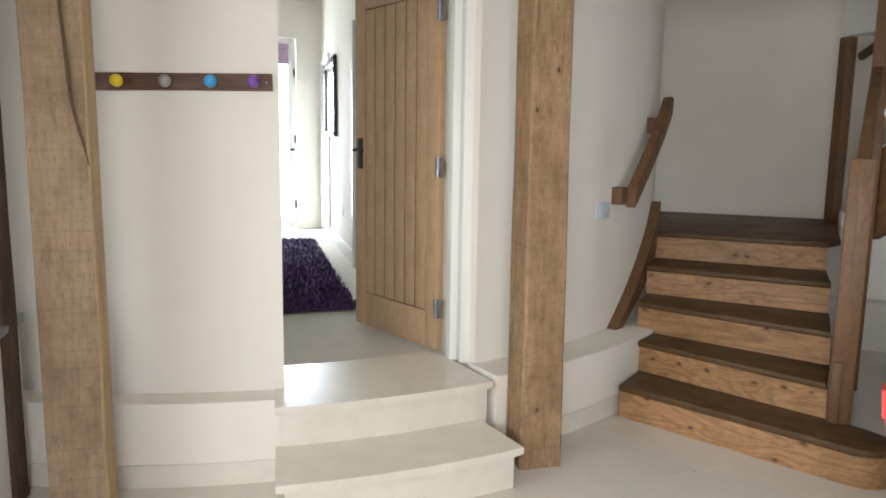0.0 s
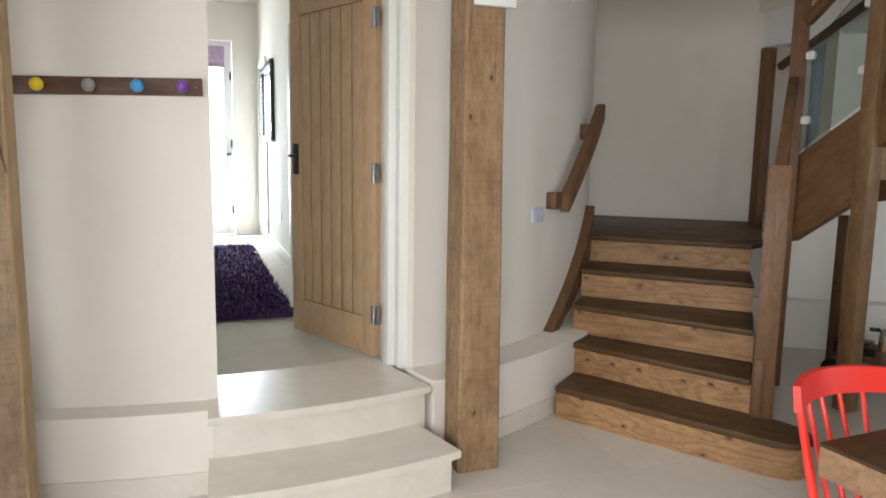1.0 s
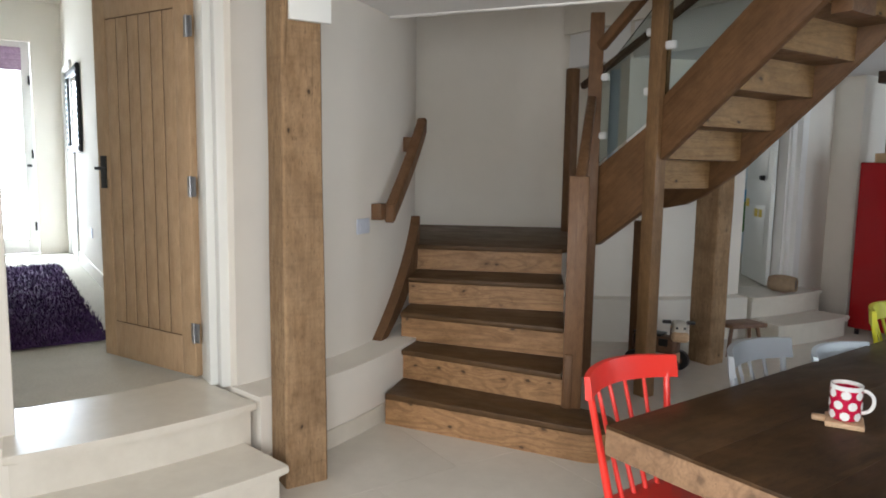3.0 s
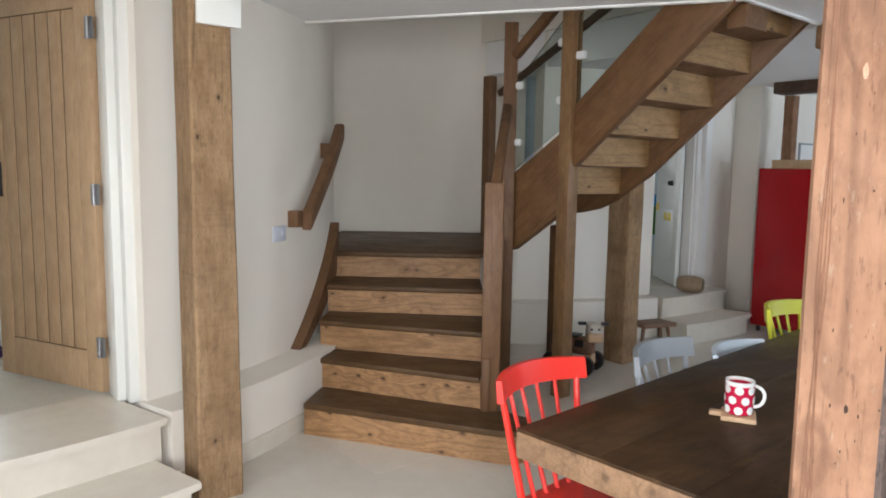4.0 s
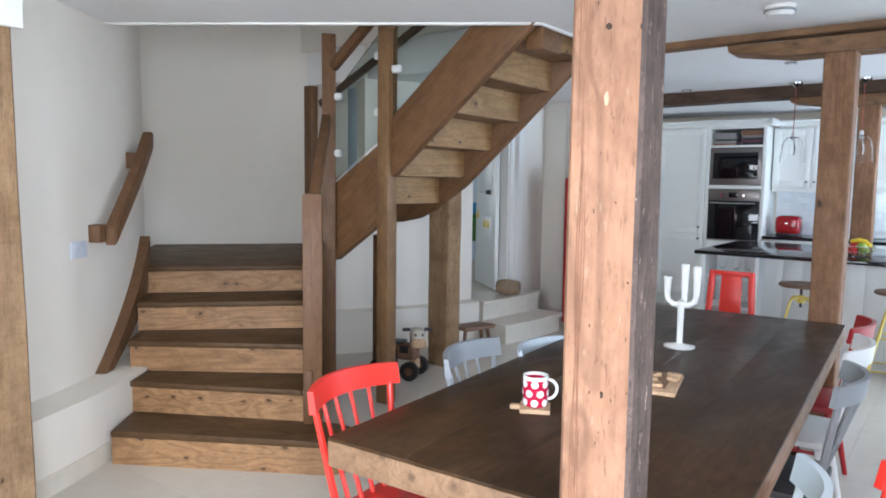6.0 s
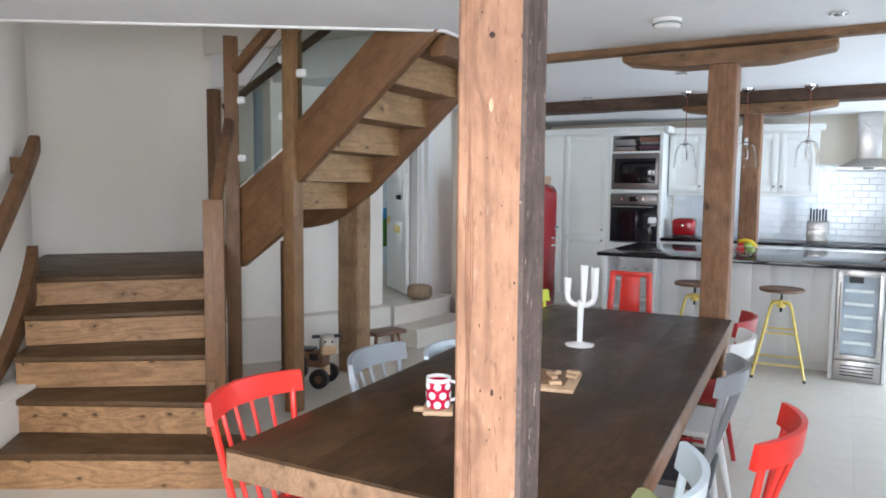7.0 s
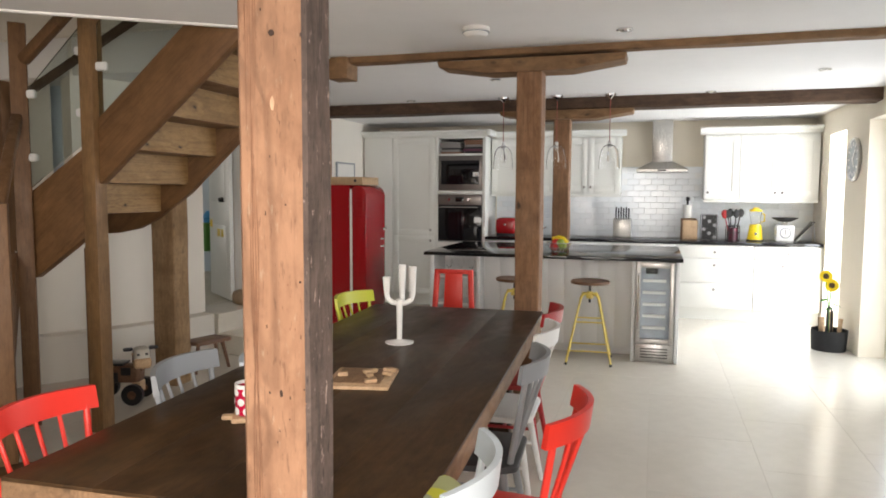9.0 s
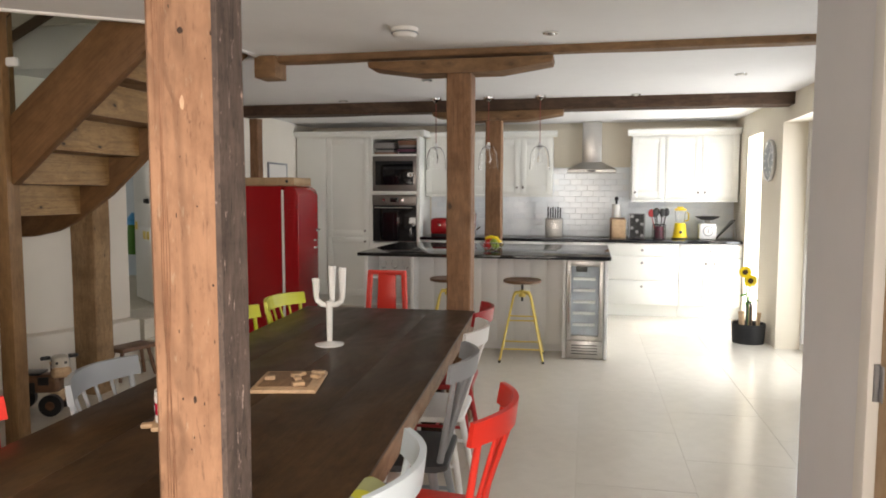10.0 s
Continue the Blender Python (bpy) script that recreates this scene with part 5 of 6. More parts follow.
# cooker hood
hood = thing("cooker_hood", (9.7, 0.05, 1.77), "stainless steel chimney cooker hood", "hood")
b = B()
lo = [(9.42, -0.25), (9.9, -0.25), (9.9, 0.35), (9.42, 0.35)]
hi = [(9.66, -0.08), (9.9, -0.08), (9.9, 0.18), (9.66, 0.18)]
a_, b_, c_ = [b.verts.new((x, y, 1.77)) for x, y in lo], [b.verts.new((x, y, 1.80)) for x, y in lo], [b.verts.new((x, y, 1.90)) for x, y in hi]
for p, q in ((a_, b_), (b_, c_)):
    for i in range(4):
        b.faces.new((p[i], p[(i + 1) % 4], q[(i + 1) % 4], q[i]))
b.faces.new(a_[::-1]), b.faces.new(c_)
part("canopy", b, STEEL, hood)
part("chimney", box(B(), 9.67, 9.899, -0.07, 0.17, 1.90, 2.415, 0.002), STEEL, hood)
part("button_strip", box(B(), 9.415, 9.42, 0.0, 0.1, 1.775, 1.795), BLACK, hood)

# ---- island ----
isl = thing("kitchen_island", (7.6, 1.06, 0), "white panelled kitchen island", "island")
part("body", box(B(), 7.12, 8.30, 0.30, 1.70, 0.08, 0.903, 0.003), OFFWHITE, isl)
part("plinth", box(B(), 7.16, 8.26, -0.06, 2.18, 0, 0.079), OFFWHITE, isl)
part("end_panel", box(B(), 6.90, 8.30, -0.105, -0.075, 0, 0.903, 0.003), OFFWHITE, isl)
part("end_panel", box(B(), 6.90, 8.30, 0.265, 0.298, 0, 0.903, 0.003), OFFWHITE, isl)
for i in range(9):
    w = (1.70 - 0.30) / 9
    part("board", box(B(), 7.106, 7.119, 0.3005 + i * w, 0.2999 + (i + 1) * w, 0.08, 0.90, 0.0006), OFFWHITE, isl)
for y0, y1 in ((1.702, 1.74), (2.16, 2.20)):
    part("side_panel", box(B(), 6.93, 8.30, y0, y1, 0, 0.903, 0.003), OFFWHITE, isl)
for z in (0.10, 0.42, 0.68):
    part("shelf", box(B(), 6.94, 8.28, 1.741, 2.159, z, z + 0.022, 0.002), OFFWHITE, isl)
part("back_panel", box(B(), 7.3, 7.32, 1.741, 2.159, 0.122, 0.9), OFFWHITE, isl)
single("island_worktop", box(B(), 6.865, 8.36, -0.13, 2.245, 0.905, 0.938, 0.004), GRANITE, "polished black granite island top", "worktop")
CLEAR = glass("wine_glass", (1, 1, 1))
for i, (y, z) in enumerate(((1.82, 0.702), (1.93, 0.702), (2.05, 0.702), (1.85, 0.442), (2.0, 0.442))):
    gl = thing("wine_glass", (7.1, y, z), "clear stemmed glass on the open shelf", "glass", "glasses on the shelf")
    part("bowl", lathe(B(), [(0.03, 0), (0.03, 0.003), (0.004, 0.006), (0.004, 0.06), (0.03, 0.085), (0.034, 0.12), (0.028, 0.15)], (7.08, y, z), 14), CLEAR, gl)
# wine cooler
wc = thing("wine_cooler", (7.1, 0.095, 0), "slim steel wine cooler with a glass door", "wine cooler")
part("casing", box(B(), 6.93, 7.4, -0.07, 0.262, 0.0, 0.90, 0.002), STEEL, wc)
part("interior", box(B(), 6.922, 6.929, -0.03, 0.222, 0.21, 0.85), paint("cooler_inside", (0.42, 0.46, 0.54), 0.25, 0.4, 6.0), wc)
b = B()
for y0, y1, z0, z1 in ((-0.068, -0.028, 0.175, 0.895), (0.22, 0.26, 0.175, 0.895), (-0.028, 0.22, 0.175, 0.215), (-0.028, 0.22, 0.85, 0.895)):
    box(b, 6.878, 6.918, y0, y1, z0, z1, 0.003)
dr = part("door", b, STEEL, wc)
part("pane", box(B(), 6.893, 6.897, -0.028, 0.22, 0.215, 0.85), GLASS, dr).visible_shadow = False
part("handle", tube(B(), [(6.88, 0.238, 0.3), (6.855, 0.238, 0.32), (6.855, 0.238, 0.78), (6.88, 0.238, 0.8)], 0.007), CHROME, dr)
BOTTLE = paint("bottle_glass", (0.05, 0.06, 0.03), 0.1)
for i in range(5):
    z = 0.30 + i * 0.105
    part("shelf", box(B(), 6.902, 6.923, 0.005, 0.205, z, z + 0.026, 0.003), OFFWHITE, wc)
part("control_panel", box(B(), 6.905, 6.923, 0.08, 0.18, 0.795, 0.845, 0.004), BLACK, wc)
gr = part("grille", box(B(), 6.88, 6.93, -0.068, 0.26, 0.012, 0.168, 0.003), STEEL, wc)
for i in range(4):
    part("slot", box(B(), 6.8765, 6.8805, -0.02, 0.212, 0.045 + i * 0.026, 0.055 + i * 0.026), BLACK, gr)


# ---- stools ----
def bar_stool():
    s = thing("bar_stool", (0, 0, 0), "yellow metal swivel stool with a round wooden seat", "stool", "stools at the island")
    part("seat", lathe(B(), [(0, 0.70), (0.16, 0.70), (0.172, 0.706), (0.172, 0.722), (0.165, 0.728), (0, 0.728)], n=32), STOOL_WOOD, s, "dark round wooden seat")
    part("spindle", rod(B(), (0, 0, 0.53), (0, 0, 0.70), 0.011), IRON, s, "black threaded spindle")
    part("hub", rod(B(), (0, 0, 0.57), (0, 0, 0.63), 0.035, 0.026, 16), YELLOW, s)
    ft = []
    for k in range(4):
        a = radians(45 + 90 * k)
        e = Vector((math.cos(a), math.sin(a), 0))
        lg = part("leg", tube(B(), [e * 0.02 + Vector((0, 0, 0.61)), e * 0.085 + Vector((0, 0, 0.605)), e * 0.11 + Vector((0, 0, 0.57)), e * 0.272 + Vector((0, 0, 0.016))], 0.0105, 8), YELLOW, s)
        part("foot_cap", rod(B(), e * 0.274, e * 0.270 + Vector((0, 0, 0.022)), 0.013), BLACK, lg)
        ft.append(e)
    for z, r, sides in ((0.37, 0.168, (1, 3)), (0.12, 0.24, (0, 1, 2, 3))):
        for k in sides:
            part("brace", tube(B(), [ft[k] * r + Vector((0, 0, z)), (ft[k] + ft[(k + 1) % 4]) * r * 0.47 + Vector((0, 0, z)), ft[(k + 1) % 4] * r + Vector((0, 0, z))], 0.007, 6), YELLOW, s)
    return s


st = bar_stool()
st.matrix_basis = pose(6.80, 0.655, 0, 0, 0, 4)
copy_thing(st, pose(6.78, 1.335, 0, 0, 0, 8))

# ---- pendant lamps, ceiling fittings ----
CORD = paint("faded_red_flex", (0.30, 0.07, 0.05), 0.7)
for y in (1.545, 1.03, 0.54):
    p = thing("pendant_lamp", (7.2, y, TOP), "clear glass bell pendant on a thin cord", "lamp", "pendants over the island")
    part("ceiling_rose", lathe(B(), [(0, 2.419), (0.052, 2.419), (0.05, 2.405), (0.02, 2.385), (0.008, 2.372), (0, 2.372)], (7.2, y, 0), 20), CHROME, p)
    part("cord", rod(B(), (7.2, y, 1.98), (7.2, y, 2.375), 0.0035, n=6), CORD, p)
    part("lamp_holder", rod(B(), (7.2, y, 1.925), (7.2, y, 1.99), 0.02, 0.014), CHROME, p)
    part("shade", lathe(B(), [(0.018, 1.957), (0.05, 1.945), (0.078, 1.905), (0.09, 1.85), (0.098, 1.73), (0.095, 1.73), (0.087, 1.85), (0.075, 1.902), (0.048, 1.94), (0.018, 1.952)], (7.2, y, 0), 28), CLEAR, p, "clear glass bell shade").visible_shadow = False
    part("bulb", lathe(B(), [(0, 1.79), (0.022, 1.80), (0.03, 1.83), (0.024, 1.87), (0.013, 1.9), (0.013, 1.925), (0, 1.925)], (7.2, y, 0), 14), CLEAR, p).visible_shadow = False
sm = thing("smoke_alarm", (4.35, 1.10, TOP), "white round smoke alarm on the ceiling", "smoke alarm")
part("base", lathe(B(), [(0, 2.419), (0.075, 2.419), (0.075, 2.400), (0, 2.400)], (4.35, 1.1, 0), 28), WHITE, sm)
part("cover", lathe(B(), [(0.066, 2.399), (0.07, 2.385), (0.055, 2.37), (0.02, 2.366), (0, 2.366)], (4.35, 1.1, 0), 28), WHITE, sm)
part("vent_ring", lathe(B(), [(0.0755, 2.394), (0.0755, 2.390), (0.06, 2.390), (0.06, 2.394)], (4.35, 1.1, 0), 28), GREY, sm)
for x, y in ((4.60, 0.31), (6.27, -1.04), (7.17, 2.48), (7.24, -0.33), (6.1, 1.38), (2.9, -0.2), (2.6, 1.1)):
    d = thing("ceiling_spot", (x, y, TOP), "small recessed chrome ceiling spotlight", "spotlight", "ceiling spotlights")
    part("ring", lathe(B(), [(0.028, 2.419), (0.045, 2.419), (0.045, 2.412), (0.036, 2.408), (0.028, 2.412)], (x, y, 0), 24), CHROME, d)
    part("lens", lathe(B(), [(0.03, 2.4175), (0.02, 2.405), (0, 2.40)], (x, y, 0), 18), WHITE if x > 6 else CHROME, d)

# ---- fridge ----
fr = thing("fridge", (7.3, 3.3, 0), "retro red rounded fridge with a chrome handle", "fridge")


def rounded_side(y0, y1, x0, x1, z0, z1, r, n=8):
    out = [(y1, z0), (y0, z0)]
    out += [(y0 + r - r * math.cos(radians(90 * k / n)), z1 - r + r * math.sin(radians(90 * k / n))) for k in range(n + 1)]
    out += [(y1 - r * 0.4 + r * 0.4 * math.sin(radians(90 * k / n)), z1 - r * 0.4 + r * 0.4 * math.cos(radians(90 * k / n))) for k in range(n + 1)]
    return slab(B(), [(x0, y, z) for y, z in out], (x1 - x0, 0, 0), 0.012)


part("cabinet", rounded_side(3.10, 3.65, 7.04, 7.56, 0.06, 1.575, 0.02), SMEG_RED, fr)
part("gasket", box(B(), 7.037, 7.545, 3.075, 3.099, 0.08, 1.535, 0.002), WHITE, fr, "white door seal")
dr = part("door", rounded_side(2.92, 3.074, 7.04, 7.56, 0.08, 1.575, 0.10), SMEG_RED, fr)
part("handle", tube(B(), [(7.49, 2.925, 1.12), (7.485, 2.875, 1.12), (7.44, 2.865, 1.12), (7.36, 2.87, 1.12)], 0.012), CHROME, dr)
for z in (0.92, 1.0):
    part("badge", box(B(), 7.43, 7.52, 2.912, 2.921, z, z + 0.018, 0.002), CHROME, dr)
for i in range(6):
    part("pressed_rib", box(B(), 7.034, 7.041, 2.945, 3.035, 1.26 + i * 0.035, 1.27 + i * 0.035, 0.002), SMEG_RED, dr)
for x in (7.10, 7.50):
    for y in (3.15, 3.59):
        part("foot", rod(B(), (x, y, 0), (x, y, 0.062), 0.02), BLACK, fr)
cr = thing("wooden_box", (7.28, 3.26, 1.577), "shallow wooden box on the fridge", "box")
b = B()
for x0, x1, y0, y1, z0, z1 in ((7.07, 7.5, 2.97, 2.985, 1.578, 1.66), (7.07, 7.5, 3.535, 3.55, 1.578, 1.66), (7.07, 7.085, 2.985, 3.535, 1.578, 1.66), (7.485, 7.5, 2.985, 3.535, 1.578, 1.66)):
    box(b, x0, x1, y0, y1, z0, z1, 0.002)
part("sides", b, DOOR_OAK, cr)
part("base", box(B(), 7.085, 7.485, 2.985, 3.535, 1.579, 1.59), PALE_WOOD, cr)
part("handle_hole", rod(B(), (7.066, 3.05, 1.62), (7.071, 3.05, 1.62), 0.016), BLACK, cr)
wb = thing("notice_board", (8.6, 3.9, 1.7), "small white notice board in a thin frame on the wall", "notice board")
part("board", box(B(), 8.45, 8.95, 3.905, 3.918, 1.6, 1.86), WHITE, wb)
b = B()
for x0, x1, z0, z1 in ((8.43, 8.45, 1.58, 1.88), (8.95, 8.97, 1.58, 1.88), (8.45, 8.95, 1.58, 1.6), (8.45, 8.95, 1.86, 1.88)):
    box(b, x0, x1, 3.898, 3.919, z0, z1, 0.002)
part("frame", b, GREY, wb)
post("timber_post", 7.60, 7.72, 3.62, 3.72, 0, 2.31, POST_BR, "brown oak post against the wall", (0, 0), 31)

# ---- things on the worktops ----
CT = 0.941
t = thing("toaster", (9.55, 1.99, CT), "red and black rounded toaster", "toaster")
part("shell", box(B(), 9.42, 9.66, 1.86, 2.10, CT + 0.02, CT + 0.20, 0.04, None, 4), SMEG_RED, t)
part("base", box(B(), 9.43, 9.65, 1.87, 2.09, CT, CT + 0.03, 0.006), BLACK, t)
part("slot", box(B(), 9.47, 9.61, 1.92, 2.04, CT + 0.197, CT + 0.203), BLACK, t)
part("lever", box(B(), 9.405, 9.425, 1.97, 2.0, CT + 0.12, CT + 0.14, 0.004), CHROME, t)
t = thing("tap", (9.75, 1.56, CT), "chrome swan-neck tap at the sink", "tap")
part("spout", tube(B(), [(9.78, 1.56, CT), (9.78, 1.56, CT + 0.2), (9.76, 1.56, CT + 0.26), (9.70, 1.56, CT + 0.28), (9.64, 1.56, CT + 0.25), (9.63, 1.56, CT + 0.2)], 0.012), CHROME, t)
part("lever", rod(B(), (9.78, 1.56, CT + 0.06), (9.76, 1.50, CT + 0.1), 0.008), CHROME, t)
t = thing("knife_block", (9.6, 0.56, CT), "steel knife block with six black-handled knives", "knife block")
part("block", box(B(), 9.53, 9.65, 0.46, 0.66, CT, CT + 0.21, 0.012), STEEL, t)
for i in range(6):
    y = 0.49 + i * 0.028
    part("knife", box(B(), 9.575, 9.595, y - 0.008, y + 0.008, CT + 0.21, CT + 0.32 + 0.012 * (i % 2), 0.004), BLACK, t)
t = thing("paper_roll", (9.65, -0.2, CT), "paper roll on a dark holder behind a wooden block", "paper roll")
part("roll", lathe(B(), [(0.015, 0), (0.05, 0), (0.05, 0.34), (0.015, 0.34)], (9.72, -0.2, CT + 0.02), 24), WHITE, t)
part("pole", lathe(B(), [(0, 0), (0.07, 0), (0.07, 0.018), (0.012, 0.02), (0.012, 0.40), (0.022, 0.41), (0.018, 0.44), (0, 0.445)], (9.72, -0.2, CT), 20), BLACK, t)
t = thing("chopping_block", (9.55, -0.19, CT), "upright striped wooden chopping boards", "chopping board")
for i, m in enumerate((PALE_WOOD, STOOL_WOOD, TABLE_EDGE)):
    part("board", box(B(), 9.58 + i * 0.022, 9.60 + i * 0.022, -0.28 + i * 0.008, -0.12 + i * 0.01, CT, CT + 0.2 + 0.01 * i, 0.006), m, t)
t = thing("spice_rack", (9.6, -0.40, CT), "steel spice rack with rows of dark jars", "spice rack")
b = B()
for y in (-0.485, -0.315):
    box(b, 9.56, 9.66, y - 0.006, y + 0.006, CT, CT + 0.26, 0.003)
box(b, 9.56, 9.66, -0.485, -0.315, CT + 0.258, CT + 0.268, 0.003)
box(b, 9.652, 9.66, -0.48, -0.32, CT + 0.004, CT + 0.257)
part("frame", b, DULL_STEEL, t)
part("back_plate", box(B(), 9.642, 9.650, -0.478, -0.322, CT + 0.004, CT + 0.256), BLACK, t)
for i in range(6):
    for k in range(3):
        y, z = -0.455 + k * 0.055, CT + 0.03 + i * 0.041
        j = part("jar", rod(B(), (9.57, y, z), (9.65, y, z), 0.018, n=12), BOTTLE, t)
        part("lid", rod(B(), (9.557, y, z), (9.57, y, z), 0.0185, n=12), DULL_STEEL if (i + 2 * k) % 3 == 0 else IRON, j)
t = thing("utensil_pot", (9.6, -0.66, CT), "black wire utensil stand with cooking tools", "utensils")
b = B()
for a in range(8):
    e = Vector((math.cos(a * math.pi / 4), math.sin(a * math.pi / 4), 0)) * 0.07
    rod(b, Vector((9.6, -0.66, CT)) + e, Vector((9.6, -0.66, CT + 0.15)) + e, 0.004, n=6)
for z in (0.004, 0.08, 0.15):
    tube(b, [Vector((9.6, -0.66, CT + z)) + Vector((math.cos(a * math.pi / 8), math.sin(a * math.pi / 8), 0)) * 0.07 for a in range(17)], 0.004, 6)
part("stand", b, IRON, t)
part("holder", lathe(B(), [(0, 0.004), (0.05, 0.004), (0.05, 0.13), (0.046, 0.13), (0.046, 0.01), (0, 0.01)], (9.6, -0.66, CT), 18), paint("plum_glaze", (0.10, 0.012, 0.03), 0.3), t)
for dx, dy, m in ((0.0, 0.09, DARKRED), (0.02, 0.03, BLACK), (-0.01, -0.03, BLACK), (0.02, -0.08, BLACK), (0, 0.055, IRON)):
    p = Vector((9.6 + dx, -0.66 + dy * 0.3, CT + 0.02))
    q = Vector((9.6 + dx, -0.66 + dy, CT + 0.27 + 0.6 * abs(dx)))
    tool = part("tool", rod(B(), p, q, 0.006), m, t)
    b = B()
    bmesh.ops.create_uvsphere(b, u_segments=12, v_segments=8, radius=1, matrix=Matrix.Translation(q) @ Matrix.Diagonal((0.012, 0.032, 0.045, 1)))
    part("head", b, m, tool)
t = thing("blender", (9.6, -0.92, CT), "bright yellow blender with a clear jug", "blender")
part("base", lathe(B(), [(0, 0), (0.085, 0), (0.085, 0.02), (0.078, 0.03), (0.06, 0.155), (0.052, 0.17), (0, 0.17)], (9.6, -0.92, CT), 24), BRIGHT_YELLOW, t)
part("foot", lathe(B(), [(0, 0), (0.09, 0), (0.09, 0.015), (0, 0.016)], (9.6, -0.92, CT + 0.0005), 24), BLACK, t)
part("jug", lathe(B(), [(0.045, 0.17), (0.062, 0.30), (0.059, 0.30), (0.042, 0.175)], (9.6, -0.92, CT), 24), CLEAR, t).visible_shadow = False
part("lid", lathe(B(), [(0, 0.34), (0.03, 0.34), (0.035, 0.325), (0.064, 0.32), (0.064, 0.30), (0, 0.30)], (9.6, -0.92, CT), 24), BRIGHT_YELLOW, t)
part("dial", rod(B(), (9.535, -0.92, CT + 0.08), (9.515, -0.92, CT + 0.075), 0.016), CHROME, t)
part("jug_handle", tube(B(), [(9.6, -0.985, CT + 0.28), (9.6, -1.01, CT + 0.27), (9.6, -1.008, CT + 0.2), (9.6, -0.972, CT + 0.19)], 0.007), BRIGHT_YELLOW, t)
t = thing("kitchen_scales", (9.6, -1.28, CT), "white kitchen scales with a dark pan", "scales")
part("body", box(B(), 9.52, 9.68, -1.37, -1.19, CT, CT + 0.17, 0.02), OFFWHITE, t)
part("dial", rod(B(), (9.521, -1.28, CT + 0.09), (9.512, -1.28, CT + 0.09), 0.055, n=28), GREY, t)
part("dial_face", rod(B(), (9.513, -1.28, CT + 0.09), (9.510, -1.28, CT + 0.09), 0.045, n=28), WHITE, t)
part("needle", box(B(), 9.507, 9.51, -1.283, -1.277, CT + 0.07, CT + 0.125), BLACK, t)
part("pan", lathe(B(), [(0, 0.20), (0.06, 0.203), (0.13, 0.235), (0.133, 0.24), (0.06, 0.212), (0, 0.208)], (9.6, -1.28, CT), 28), IRON, t)
part("neck", rod(B(), (9.6, -1.28, CT + 0.168), (9.6, -1.28, CT + 0.202), 0.03), STEEL, t)
t = thing("tablet_stand", (9.55, -1.58, CT), "tablet leaning on a white stand", "tablet")
part("tablet", slab(B(), [(9.50, -1.47, CT + 0.012), (9.58, -1.47, CT + 0.012), (9.72, -1.66, CT + 0.20), (9.60, -1.68, CT + 0.20)], (0.004, 0.008, 0.004), 0.001), BLACK_GLASS, t)
part("stand", tube(B(), [(9.54, -1.50, CT + 0.006), (9.60, -1.66, CT + 0.19), (9.64, -1.69, CT + 0.006)], 0.008), OFFWHITE, t)
for o in [o for o in scene.objects if o.parent is None and abs(o.location.z - CT) < 1e-4 and o.location.x > 9.3]:
    o.scale = (1.0, 1.1, 1.18)
    o.location.y += {"knife_block": -0.05, "paper_roll": -0.07, "chopping_block": -0.10, "spice_rack": -0.12, "utensil_pot": -0.13, "blender": -0.12, "kitchen_scales": -0.08}.get(o.name, 0.0)
t = thing("fruit_bowl", (7.22, 0.99, 0.939), "wire bowl of apples, bananas and lemons on the island", "fruit bowl")
b = B()
for k in range(12):
    a = k * math.pi / 6
    tube(b, [Vector((7.22, 0.99, 0.942)) + Vector((math.cos(a) * r, math.sin(a) * r, z)) for r, z in ((0.05, 0), (0.08, 0.02), (0.105, 0.055), (0.115, 0.085))], 0.003, 6)
for r, z in ((0.05, 0.0), (0.095, 0.04), (0.116, 0.087)):
    tube(b, [Vector((7.22, 0.99, 0.942 + z)) + Vector((math.cos(a * math.pi / 12), math.sin(a * math.pi / 12), 0)) * r for a in range(25)], 0.0035, 6)
part("wire", b, CHROME, t)
FRUITG = paint("green_fruit", (0.30, 0.40, 0.05), 0.35)
for x, y, z, r, m in ((-0.03, 0.04, 0.06, 0.042, RED), (0.03, 0.05, 0.06, 0.042, DARKRED), (0.0, -0.03, 0.06, 0.042, FRUITG), (-0.05, -0.02, 0.09, 0.038, FRUITG), (0.04, -0.03, 0.10, 0.036, BRIGHT_YELLOW), (0.0, 0.03, 0.11, 0.04, RED)):
    b = B()
    bmesh.ops.create_uvsphere(b, u_segments=14, v_segments=10, radius=r, matrix=Matrix.Translation((7.22 + x, 0.99 + y, 0.942 + z)))
    part("fruit", b, m, t)
for k in range(3):
    part("banana", tube(B(), [(7.2 + 0.02 * k, 0.91, 1.03), (7.18 + 0.02 * k, 0.95, 1.075), (7.18 + 0.02 * k, 1.0, 1.085), (7.2 + 0.02 * k, 1.05, 1.07)], 0.016), BRIGHT_YELLOW, t)

# ---- clock, planter, garden side ----
ck_ = thing("wall_clock", (8.12, -1.72, 1.84), "round grey-faced wall clock with pale numerals", "clock")
M = Matrix.Translation((8.12, -1.719, 1.84)) @ Matrix.Rotation(radians(-90), 4, "X")
part("case", lathe(B(), [(0, 0), (0.205, 0), (0.212, 0.02), (0.205, 0.035), (0.19, 0.035), (0.185, 0.022), (0, 0.022)], n=40, m=M), STEEL, ck_)
part("face", lathe(B(), [(0.184, 0.023), (0.184, 0.026), (0, 0.026)], n=36, m=M), GREY, ck_)
for k in range(12):
    mm = M @ Matrix.Rotation(k * math.pi / 6, 4, "Z")
    part("hour_mark", box(B(), -0.008, 0.008, 0.13, 0.165, 0.0265, 0.029, 0, mm), WHITE, ck_)
